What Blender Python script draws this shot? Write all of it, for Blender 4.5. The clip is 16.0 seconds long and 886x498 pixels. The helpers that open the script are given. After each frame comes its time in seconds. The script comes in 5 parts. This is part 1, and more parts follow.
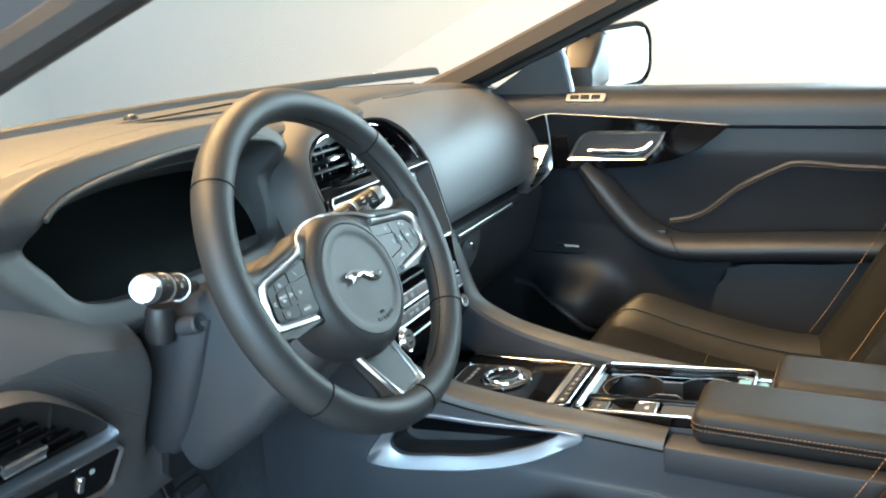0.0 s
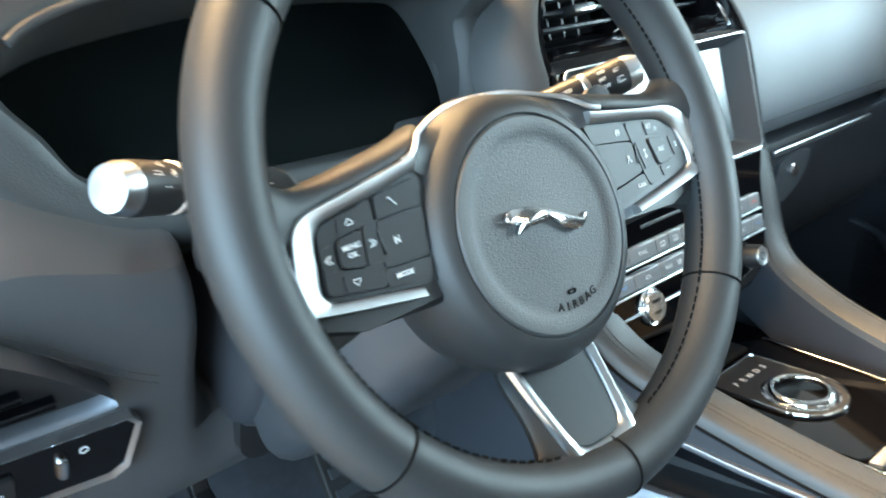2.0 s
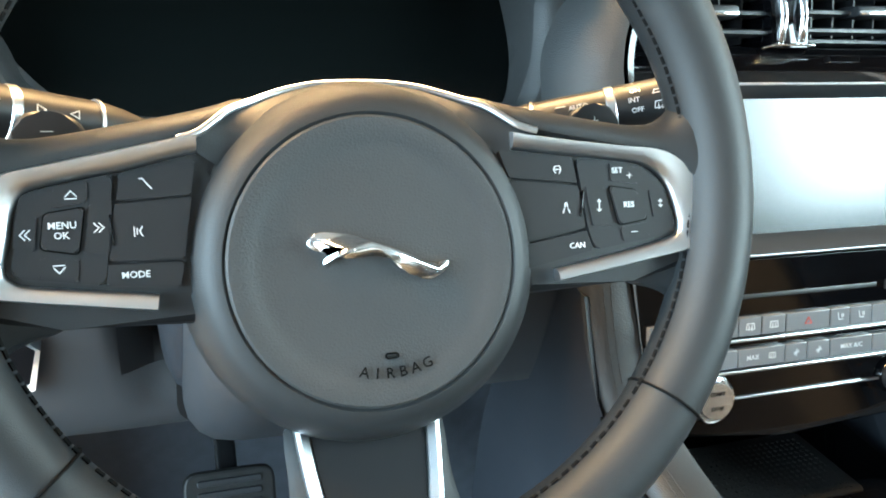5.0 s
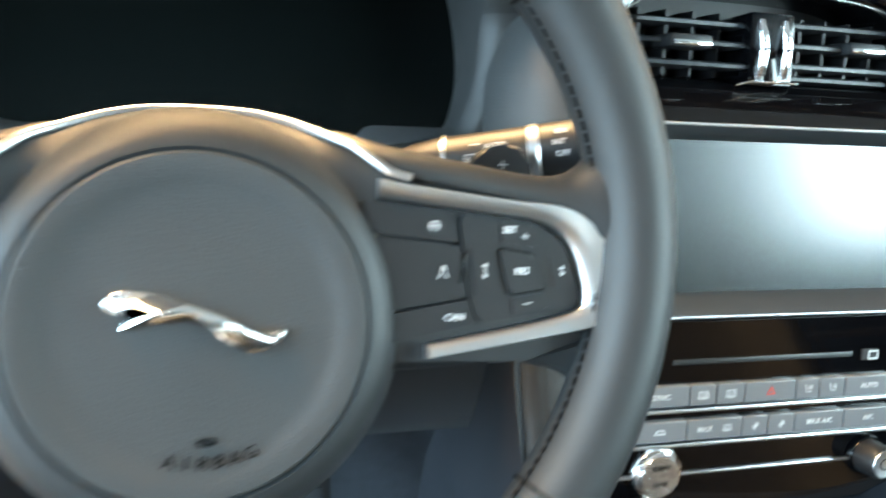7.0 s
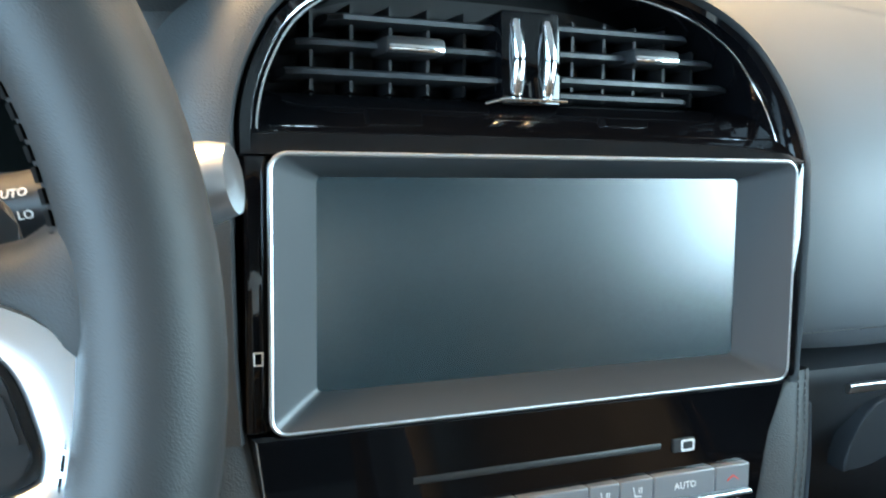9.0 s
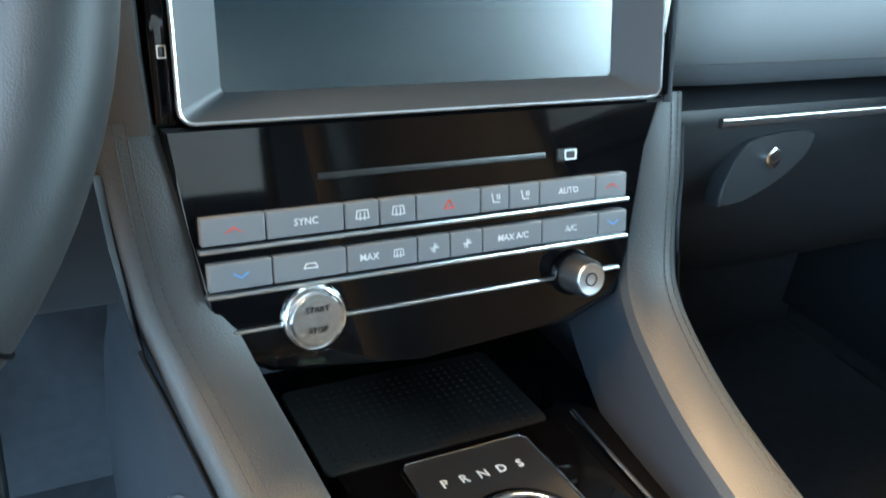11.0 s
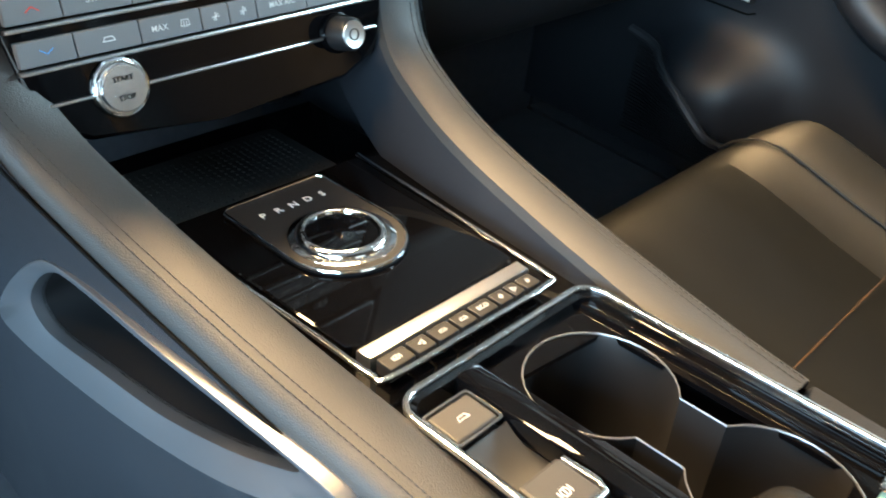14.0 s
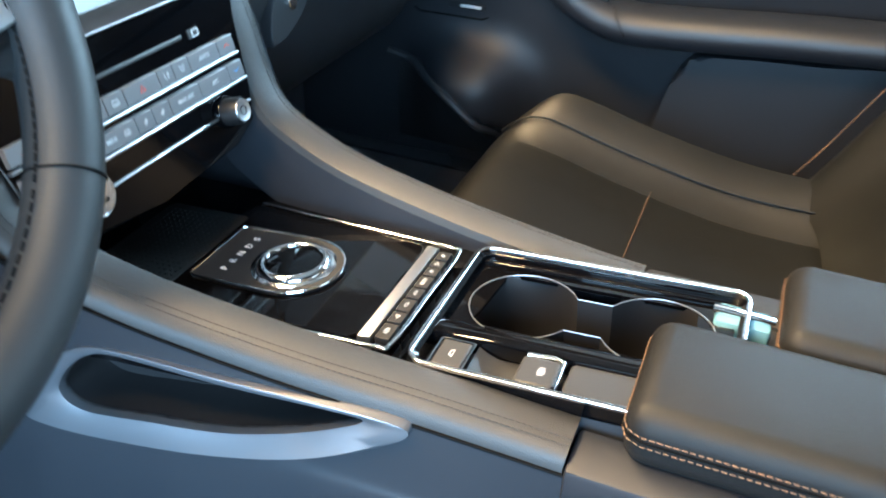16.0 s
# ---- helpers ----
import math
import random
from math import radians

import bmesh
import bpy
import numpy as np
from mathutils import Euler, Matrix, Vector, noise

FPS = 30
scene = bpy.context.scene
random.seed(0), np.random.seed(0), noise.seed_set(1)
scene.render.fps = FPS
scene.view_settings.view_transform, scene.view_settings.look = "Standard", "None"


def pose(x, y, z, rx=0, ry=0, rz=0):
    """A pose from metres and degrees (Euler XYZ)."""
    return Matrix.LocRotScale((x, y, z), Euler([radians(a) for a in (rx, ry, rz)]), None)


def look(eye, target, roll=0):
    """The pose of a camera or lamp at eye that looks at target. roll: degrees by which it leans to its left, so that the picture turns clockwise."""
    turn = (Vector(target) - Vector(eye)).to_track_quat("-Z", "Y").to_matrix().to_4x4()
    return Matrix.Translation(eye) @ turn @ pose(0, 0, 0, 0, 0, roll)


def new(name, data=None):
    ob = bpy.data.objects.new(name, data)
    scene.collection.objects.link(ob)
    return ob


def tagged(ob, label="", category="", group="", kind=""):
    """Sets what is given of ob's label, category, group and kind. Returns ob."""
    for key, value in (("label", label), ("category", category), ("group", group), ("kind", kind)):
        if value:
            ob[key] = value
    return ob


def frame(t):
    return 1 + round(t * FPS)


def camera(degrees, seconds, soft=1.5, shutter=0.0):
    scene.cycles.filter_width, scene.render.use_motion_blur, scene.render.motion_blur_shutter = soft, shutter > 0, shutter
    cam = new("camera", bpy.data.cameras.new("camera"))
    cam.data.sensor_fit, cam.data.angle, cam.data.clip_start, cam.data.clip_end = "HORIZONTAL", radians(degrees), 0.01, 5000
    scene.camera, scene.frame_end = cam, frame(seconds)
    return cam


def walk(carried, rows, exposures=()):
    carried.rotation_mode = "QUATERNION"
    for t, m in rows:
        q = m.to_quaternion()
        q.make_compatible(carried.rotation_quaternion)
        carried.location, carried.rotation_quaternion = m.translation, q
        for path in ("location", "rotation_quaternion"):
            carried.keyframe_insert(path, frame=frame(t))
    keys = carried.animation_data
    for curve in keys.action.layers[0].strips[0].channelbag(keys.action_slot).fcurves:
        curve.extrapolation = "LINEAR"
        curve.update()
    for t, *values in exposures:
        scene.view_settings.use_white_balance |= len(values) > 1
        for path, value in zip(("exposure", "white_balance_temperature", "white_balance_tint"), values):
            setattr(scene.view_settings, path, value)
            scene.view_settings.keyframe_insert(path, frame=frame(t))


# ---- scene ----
cam = camera(54.4, 16.0, soft=1.8, shutter=0.5)
EXPOSURES = [(0, -0.12, 6300, 10), (1.2, 0.22, 6200, 10), (4, 0.44, 6450, 10), (6.5, 0.62, 6550, 10), (7.5, 0.54, 6350, 10), (9, 0.36, 5950, 9), (10, 0.36, 5900, 9), (12.3, 0.48, 5900, 10), (14, 0.16, 6100, 10), (15.2, 0.16, 5900, 10), (16, 0.25, 5450, 10)]
PATH = [
    (0, (-1.0803, -0.4318, 0.9226), (0.6449, 0.4252, 0.3848), -3.39),
    (0.5, (-1.0434, -0.4755, 0.9103), (0.6044, 0.4850, 0.3085), -2.60),
    (1, (-0.9693, -0.4437, 0.8979), (0.5655, 0.6439, 0.2185), -1.85),
    (1.5, (-0.8338, -0.3242, 0.8739), (0.5351, 0.9284, 0.1275), -2.24),
    (2, (-0.6965, -0.2672, 0.8289), (0.5383, 1.1038, 0.0572), -1.15),
    (2.5, (-0.5906, -0.2629, 0.8110), (0.3952, 1.2755, -0.0022), 0.50),
    (3, (-0.5393, -0.2781, 0.8072), (0.3198, 1.3294, -0.0161), 1.57),
    (3.5, (-0.5198, -0.2827, 0.8113), (0.2487, 1.3653, -0.0214), 2.89),
    (4, (-0.4995, -0.2880, 0.8126), (0.2172, 1.3825, -0.0213), 3.32),
    (4.2, (-0.4905, -0.2900, 0.8135), (0.2094, 1.3859, -0.0238), 3.64),
    (6.3, (-0.4323, -0.2891, 0.8268), (0.0770, 1.4405, -0.0388), 7.13),
    (6.5, (-0.4307, -0.2895, 0.8267), (0.0629, 1.4437, -0.0406), 7.29),
    (7, (-0.3788, -0.2451, 0.8215), (0.2099, 1.4665, -0.0294), 8.07),
    (7.5, (-0.3042, -0.1774, 0.8121), (0.3705, 1.5232, 0.0042), 7.56),
    (8, (-0.2627, -0.1579, 0.8067), (0.4360, 1.5484, 0.0319), 7.43),
    (8.5, (-0.2360, -0.1470, 0.7942), (0.5055, 1.5665, 0.0772), 7.37),
    (9, (-0.2197, -0.1503, 0.7884), (0.5609, 1.5432, 0.0653), 7.77),
    (9.5, (-0.2150, -0.1619, 0.7746), (0.5918, 1.5043, 0.0175), 7.93),
    (10, (-0.2162, -0.1763, 0.7541), (0.6270, 1.4416, -0.0653), 7.85),
    (10.2, (-0.2195, -0.1857, 0.7436), (0.6596, 1.3939, -0.1120), 8.14),
    (12.3, (-0.2401, -0.2550, 0.7177), (0.7015, 1.1432, -0.3585), 8.39),
    (12.5, (-0.2492, -0.2587, 0.7111), (0.7211, 1.1038, -0.3852), 8.45),
    (13, (-0.2673, -0.2714, 0.7061), (0.8067, 0.9712, -0.4351), 8.28),
    (13.5, (-0.2785, -0.2999, 0.7094), (0.8757, 0.8522, -0.4484), 7.81),
    (14, (-0.3053, -0.3148, 0.7139), (0.9498, 0.7245, -0.4457), 8.36),
    (14.5, (-0.3306, -0.3274, 0.7185), (0.9840, 0.6374, -0.4396), 8.64),
    (15, (-0.3565, -0.3270, 0.7234), (1.0404, 0.5360, -0.4185), 8.91),
    (15.5, (-0.4155, -0.3065, 0.7428), (1.0734, 0.4121, -0.3826), 7.17),
    (16, (-0.5005, -0.2960, 0.7865), (1.0767, 0.2950, -0.2920), 2.73),
]
walk(cam, [(t, look(eye, target, roll)) for t, eye, target, roll in PATH], EXPOSURES)

# ---- light ----
world = bpy.data.worlds.new("world")
scene.world = world
world.use_nodes = True
wn = world.node_tree
sky = wn.nodes.new("ShaderNodeTexSky")
sky.sky_type = "NISHITA"
sky.sun_disc = False
sky.sun_elevation, sky.sun_rotation = radians(40), radians(250)
bg = wn.nodes["Background"]
bg.inputs["Strength"].default_value = 0.07
wn.links.new(sky.outputs[0], bg.inputs[0])


def area_lamp(name, eye, target, w, h, power, colour):
    d = bpy.data.lights.new(name, "AREA")
    d.shape, d.size, d.size_y, d.energy, d.color = "RECTANGLE", w, h, power, colour
    ob = new(name, d)
    ob.matrix_world = look(eye, target)
    return tagged(ob, "showroom area light", "lamp", kind="structure")


area_lamp("ceiling_lamp", (0.2, 1.9, 3.4), (0.0, 0.2, 0.6), 3.0, 0.30, 620, (1.0, 0.64, 0.29))
area_lamp("ceiling_lamp", (-1.7, 0.9, 3.4), (-0.4, 0.2, 0.6), 1.8, 0.5, 250, (1.0, 0.64, 0.30))
# area lights added in place of daylight from unseen glazing on either side
area_lamp("glazing_light", (-4.6, -1.2, 1.8), (0.0, 0.0, 0.8), 5.0, 3.0, 900, (0.54, 0.82, 1.0))
area_lamp("glazing_light", (4.9, -2.72, 1.7), (0.0, -2.4, 1.2), 4.9, 3.2, 1500, (0.66, 0.92, 1.0))
# fill lights added only to brighten the white walls, no such lamps known
area_lamp("wall_fill", (1.5, 5.9, 3.8), (3.2, 6.8, 1.2), 4.0, 0.3, 45, (1.0, 0.98, 0.95))
area_lamp("wall_fill", (3.0, -0.5, 3.5), (5.0, -0.5, 1.0), 4.0, 0.6, 12, (1.0, 0.98, 0.95))

# ---- materials ----


def material(name, colour, rough=0.5, metal=0.0, grain=0.0, scale=600.0, vary=0.12, coat=0.0, stain=6.0, spec=0.5, kind="noise"):
    m = bpy.data.materials.new(name)
    m.use_nodes = True
    nt = m.node_tree
    b = nt.nodes["Principled BSDF"]
    b.inputs["Metallic"].default_value = metal
    b.inputs["Specular IOR Level"].default_value = spec
    b.inputs["Coat Weight"].default_value = coat
    b.inputs["Coat Roughness"].default_value = 0.04
    tc = nt.nodes.new("ShaderNodeTexCoord")
    big = nt.nodes.new("ShaderNodeTexNoise")
    big.inputs["Scale"].default_value, big.inputs["Detail"].default_value = stain, 5
    nt.links.new(tc.outputs["Object"], big.inputs["Vector"])
    ramp = nt.nodes.new("ShaderNodeMapRange")
    ramp.inputs["To Min"].default_value, ramp.inputs["To Max"].default_value = 1 - vary, 1 + vary
    nt.links.new(big.outputs["Fac"], ramp.inputs["Value"])
    mul = nt.nodes.new("ShaderNodeVectorMath")
    mul.operation = "SCALE"
    mul.inputs[0].default_value = colour
    nt.links.new(ramp.outputs[0], mul.inputs["Scale"])
    nt.links.new(mul.outputs[0], b.inputs["Base Color"])
    rr = nt.nodes.new("ShaderNodeMapRange")
    rr.inputs["To Min"].default_value, rr.inputs["To Max"].default_value = max(0.0, rough - 0.25 * rough), min(1.0, rough + 0.25 * rough)
    nt.links.new(big.outputs["Fac"], rr.inputs["Value"])
    nt.links.new(rr.outputs[0], b.inputs["Roughness"])
    if grain:
        if kind == "pebble":
            fine = nt.nodes.new("ShaderNodeTexVoronoi")
            out = fine.outputs["Distance"]
        else:
            fine = nt.nodes.new("ShaderNodeTexNoise")
            fine.inputs["Detail"].default_value = 4
            out = fine.outputs["Fac"]
        fine.inputs["Scale"].default_value = scale
        nt.links.new(tc.outputs["Object"], fine.inputs["Vector"])
        bump = nt.nodes.new("ShaderNodeBump")
        bump.inputs["Strength"].default_value, bump.inputs["Distance"].default_value = grain, 0.0006
        nt.links.new(out, bump.inputs["Height"])
        nt.links.new(bump.outputs[0], b.inputs["Normal"])
    return m


def pane(name):
    m = bpy.data.materials.new(name)
    m.use_nodes = True
    nt = m.node_tree
    nt.nodes.remove(nt.nodes["Principled BSDF"])
    clear, shine, mix = (nt.nodes.new(k) for k in ("ShaderNodeBsdfTransparent", "ShaderNodeBsdfGlossy", "ShaderNodeMixShader"))
    clear.inputs[0].default_value = (0.97, 0.985, 0.98, 1)
    shine.inputs["Roughness"].default_value = 0.02
    mix.inputs[0].default_value = 0.04
    nt.links.new(clear.outputs[0], mix.inputs[1])
    nt.links.new(shine.outputs[0], mix.inputs[2])
    nt.links.new(mix.outputs[0], nt.nodes["Material Output"].inputs[0])
    return m


LEATHER = material("black_leather", (0.030, 0.0305, 0.031), 0.52, grain=0.30, scale=1050, kind="pebble")
SMOOTH = material("smooth_black_leather", (0.017, 0.018, 0.019), 0.50, grain=0.14, scale=1800, spec=0.40, kind="pebble")
SOFT = material("charcoal_soft_plastic", (0.0185, 0.0205, 0.0255), 0.50, grain=0.22, scale=1600, spec=0.36, kind="pebble")
FASCIA = material("grey_leather_fascia", (0.052, 0.053, 0.057), 0.50, grain=0.25, scale=1300, kind="pebble")
HARD = material("charcoal_hard_plastic", (0.024, 0.026, 0.030), 0.48, grain=0.18, scale=1300)
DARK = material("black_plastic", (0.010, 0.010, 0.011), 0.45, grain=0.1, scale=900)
GLOSS = material("piano_black", (0.002, 0.002, 0.0025), 0.04, coat=0.0, vary=0.05, spec=0.34)
BUTTON = material("button_black", (0.012, 0.012, 0.013), 0.45, grain=0.06, scale=1500, spec=0.35)
CLIMATE = material("grey_button", (0.135, 0.135, 0.14), 0.30)
BEZEL = material("bezel_grey", (0.040, 0.042, 0.045), 0.36)
# darker copy of the soft plastic: the door side's shade put into the colour
DOORTRIM = material("shaded_door_plastic", (0.012, 0.0135, 0.017), 0.43, grain=0.22, scale=1600, spec=0.45, kind="pebble")
HEADLINER = material("dark_headliner_cloth", (0.030, 0.028, 0.026), 0.95, grain=0.4, scale=900)
SEAT = material("seat_leather", (0.0060, 0.0066, 0.0064), 0.40, spec=0.36, grain=0.3, scale=1300, kind="pebble")
DASHPAD = material("dash_pad_leather", (0.066, 0.072, 0.080), 0.54, grain=0.15, scale=1700, kind="pebble")
ARM = material("armrest_leather", (0.011, 0.0114, 0.0118), 0.48, spec=0.22, grain=0.30, scale=1500, kind="pebble")
BRIGHT = material("polished_silver", (0.86, 0.86, 0.87), 0.22, metal=1.0, vary=0.04)
POCKET = material("satin_grey_paint", (0.26, 0.27, 0.295), 0.32, metal=0.8, vary=0.05)
EMBLEM = material("sculpted_chrome", (0.88, 0.89, 0.90), 0.22, metal=1.0, grain=0.6, scale=130, vary=0.05)
CHROME = material("chrome", (0.80, 0.80, 0.80), 0.10, metal=1.0, vary=0.04)
SATIN = material("satin_silver", (0.66, 0.67, 0.69), 0.30, metal=1.0, grain=0.04, scale=2500, vary=0.05)
SCREEN = material("display_glass", (0.003, 0.015, 0.021), 0.24, vary=0.02, coat=0.0, spec=0.85, stain=0.1)
DARKGLASS = material("instrument_glass", (0.003, 0.004, 0.004), 0.20, vary=0.1, spec=0.05)
CARPET = material("carpet", (0.065, 0.070, 0.084), 0.95, grain=1.0, scale=700, vary=0.45, stain=60)
RUBBER = material("rubber", (0.012, 0.012, 0.012), 0.6, grain=0.3, scale=700)
PRINT = material("white_print", (0.55, 0.55, 0.55), 0.5)
REDP = material("red_print", (0.60, 0.05, 0.03), 0.5)
BLUEP = material("blue_print", (0.08, 0.28, 0.60), 0.5)
ENGRAVED = material("engraved_print", (0.003, 0.003, 0.003), 0.7, spec=0.08)
THREAD = material("tan_thread", (0.13, 0.075, 0.04), 0.8)
DTHREAD = material("grey_thread", (0.028, 0.027, 0.026), 0.8)
CLOTH = material("headliner_cloth", (0.032, 0.025, 0.019), 0.95, grain=0.4, scale=900)
PAINT = material("body_paint", (0.03, 0.032, 0.035), 0.2, coat=0.8)
WALL = material("white_plaster", (0.58, 0.585, 0.58), 0.9, grain=0.1, scale=60, vary=0.03, stain=0.6)
TILE = material("showroom_tile", (0.50, 0.49, 0.47), 0.25, vary=0.06, stain=2)
CEIL = material("ceiling_paint", (0.10, 0.10, 0.105), 0.9, vary=0.03)
CLEAR = pane("clear_glass")
MIRROR = material("mirror_glass", (0.95, 0.95, 0.95), 0.01, metal=1.0, vary=0.01)
SKYBLUE = material("pale_blue_plastic", (0.16, 0.36, 0.48), 0.2, coat=0.3)

# ---- mesh tools ----


def part(name, bm, mat, parent=None, label="", smooth=True, kind=""):
    bmesh.ops.recalc_face_normals(bm, faces=bm.faces)
    me = bpy.data.meshes.new(name)
    bm.to_mesh(me)
    bm.free()
    me.materials.append(mat)
    if smooth:
        me.polygons.foreach_set("use_smooth", [True] * len(me.polygons))
        me.set_sharp_from_angle(angle=radians(40))
        # flat caps keep their own normal
        sharp = me.attributes.get("sharp_edge") or me.attributes.new("sharp_edge", "BOOLEAN", "EDGE")
        for p in me.polygons:
            if len(p.vertices) > 4:
                for k in p.loop_indices:
                    sharp.data[me.loops[k].edge_index].value = True
    ob = new(name, me)
    ob.parent = parent
    return tagged(ob, label, kind=kind)


def thing(name, label, category, group="", kind="", at=(0, 0, 0)):
    ob = new(name)
    ob.location = at
    return tagged(ob, label, category, group, kind)


def under(ob, parent):
    ob.parent = parent
    return ob


def subdivide(ob, levels=1):
    mod = ob.modifiers.new("smooth", "SUBSURF")
    mod.levels = mod.render_levels = levels
    return ob


def thick(ob, t, offset=-1):
    mod = ob.modifiers.new("thickness", "SOLIDIFY")
    mod.thickness, mod.offset = t, offset
    return ob


def rrect(w, h, r, cx=0.0, cy=0.0, n=4):
    out = []
    for sx, sy, a0 in ((1, 1, 0), (-1, 1, 90), (-1, -1, 180), (1, -1, 270)):
        for k in range(n + 1):
            a = radians(a0 + 90 * k / n)
            out.append((cx + sx * (w / 2 - r) + r * math.cos(a), cy + sy * (h / 2 - r) + r * math.sin(a)))
    return out


def spline(pts, n=6, closed=False):
    """Catmull-Rom through the points."""
    p = [Vector(q) for q in pts]
    m = len(p)
    out = []
    for i in range(m if closed else m - 1):
        a, b, c, d = (p[(i - 1) % m] if closed or i else p[0], p[i], p[(i + 1) % m], p[(i + 2) % m] if closed or i < m - 2 else p[-1])
        for k in range(n):
            t = k / n
            out.append(0.5 * (2 * b + (c - a) * t + (2 * a - 5 * b + 4 * c - d) * t * t + (3 * b - a - 3 * c + d) * t**3))
    if not closed:
        out.append(p[-1])
    return out


def prism(poly, z0, z1, m=Matrix(), bevel=0.0, bm=None, seg=2):
    """A polygon of the plane of m, extruded from z0 to z1 along its normal, with bevelled upper edges."""
    bm = bm or bmesh.new()
    lo = [bm.verts.new(m @ Vector((p[0], p[1], z0))) for p in poly]
    hi = [bm.verts.new(m @ Vector((p[0], p[1], z1))) for p in poly]
    bm.faces.new(lo[::-1])
    top = bm.faces.new(hi)
    n = len(poly)
    for i in range(n):
        bm.faces.new((lo[i], lo[(i + 1) % n], hi[(i + 1) % n], hi[i]))
    if bevel:
        bmesh.ops.bevel(bm, geom=list(top.edges), offset=bevel, segments=seg, profile=0.5, affect="EDGES", clamp_overlap=True)
    return bm


def ring(outer, inner, z0, z1, m=Matrix(), zi0=None, zi1=None):
    """A frame between two outlines with as many points each. zi0, zi1: other heights at the inner outline."""
    bm = bmesh.new()
    zi0, zi1 = z0 if zi0 is None else zi0, z1 if zi1 is None else zi1
    rows = [[bm.verts.new(m @ Vector((p[0], p[1], z))) for p in poly] for poly, z in ((outer, z0), (outer, z1), (inner, zi1), (inner, zi0))]
    n = len(outer)
    for a in range(4):
        for i in range(n):
            j = (i + 1) % n
            bm.faces.new((rows[a][i], rows[a][j], rows[(a + 1) % 4][j], rows[(a + 1) % 4][i]))
    return bm


def loft(sections, closed=False, caps=False, bm=None):
    bm = bm or bmesh.new()
    rows = [[bm.verts.new(p) for p in s] for s in sections]
    n = len(rows[0])
    for a, b in zip(rows, rows[1:]):
        for i in range(n if closed else n - 1):
            j = (i + 1) % n
            bm.faces.new((a[i], a[j], b[j], b[i]))
    if caps:
        bm.faces.new(rows[0][::-1])
        bm.faces.new(rows[-1])
    return bm


def sweep(path, section, up=(0, 0, 1), closed=False, bm=None):
    """A section of (side, up) offsets along a path."""
    p = [Vector(q) for q in path]
    n = len(p)
    rows = []
    for i in range(n):
        a, b = (p[i - 1], p[(i + 1) % n]) if closed else (p[max(i - 1, 0)], p[min(i + 1, n - 1)])
        t = (b - a).normalized()
        side = t.cross(Vector(up)).normalized()
        u = side.cross(t)
        rows.append([p[i] + side * s[0] + u * s[1] for s in section])
    if closed:
        rows.append(rows[0])
    bm = loft(rows, True, not closed, bm)
    if closed:
        bmesh.ops.remove_doubles(bm, verts=bm.verts, dist=1e-6)
    return bm


def circle(r, n=8, k=1.0):
    return [(r * math.cos(2 * math.pi * i / n), k * r * math.sin(2 * math.pi * i / n)) for i in range(n)]


def revolve(profile, m=Matrix(), n=40):
    """Profile of (radius, height) round the normal of m."""
    bm = bmesh.new()
    rows = [[bm.verts.new(m @ Vector((r * math.cos(2 * math.pi * i / n), r * math.sin(2 * math.pi * i / n), z))) for i in range(n)] for r, z in profile]
    for a, b in zip(rows, rows[1:]):
        for i in range(n):
            j = (i + 1) % n
            bm.faces.new((a[i], a[j], b[j], b[i]))
    bm.faces.new(rows[0][::-1])
    bm.faces.new(rows[-1])
    return bm


def block(lo, hi, bevel=0.0, m=Matrix(), seg=2, bm=None):
    bm = bm or bmesh.new()
    made = bmesh.ops.create_cube(bm, size=1.0)["verts"]
    for v in made:
        v.co = m @ Vector([lo[k] + (v.co[k] + 0.5) * (hi[k] - lo[k]) for k in range(3)])
    if bevel:
        bmesh.ops.bevel(bm, geom=list({e for v in made for e in v.link_edges}), offset=bevel, segments=seg, profile=0.5, affect="EDGES", clamp_overlap=True)
    return bm


def lettering(text, size, m, mat, parent, name="lettering", label=""):
    cu = bpy.data.curves.new(name, "FONT")
    cu.body, cu.size, cu.align_x, cu.align_y, cu.extrude = text, size, "CENTER", "CENTER", 0.00015
    cu.resolution_u, cu.offset = 2, 0.008 * size
    tmp = new("tmp", cu)
    bpy.context.view_layer.update()
    me = bpy.data.meshes.new_from_object(tmp.evaluated_get(bpy.context.evaluated_depsgraph_get()))
    bpy.data.objects.remove(tmp)
    me.transform(m)
    me.materials.clear()
    me.materials.append(mat)
    ob = new(name, me)
    ob.parent = parent
    return tagged(ob, label)


def axes(x, y, z, at):
    m = Matrix((Vector(x), Vector(y), Vector(z))).transposed().to_4x4()
    m.translation = at
    return m


def stitches(path, every, length, mat, parent, up=(0, 0, 1), w=0.0005, name="stitching"):
    """A row of raised stitches along a path, one mesh."""
    p = [Vector(q) for q in path]
    bm = bmesh.new()
    gone, nxt = 0.0, 0.0
    for a, b in zip(p, p[1:]):
        d = (b - a).length
        t = (b - a).normalized()
        side = t.cross(Vector(up)).normalized()
        u = side.cross(t)
        while nxt < gone + d:
            c = a + t * (nxt - gone)
            vs = [bm.verts.new(c + t * (length * s) + side * (w * q) + u * (w * h)) for s in (-0.5, 0.5) for q, h in ((-1, 0), (0, 1.2), (1, 0))]
            for f in ((0, 1, 4, 3), (1, 2, 5, 4), (0, 2, 1), (3, 4, 5)):
                bm.faces.new([vs[k] for k in f])
            nxt += every
        gone += d
    return part(name, bm, mat, parent, smooth=False)


# ---- showroom ----


def slab(name, lo, hi, mat, label, category):
    ob = part(name, block(lo, hi), mat, None, label, smooth=False, kind="structure")
    ob["category"] = category
    return ob


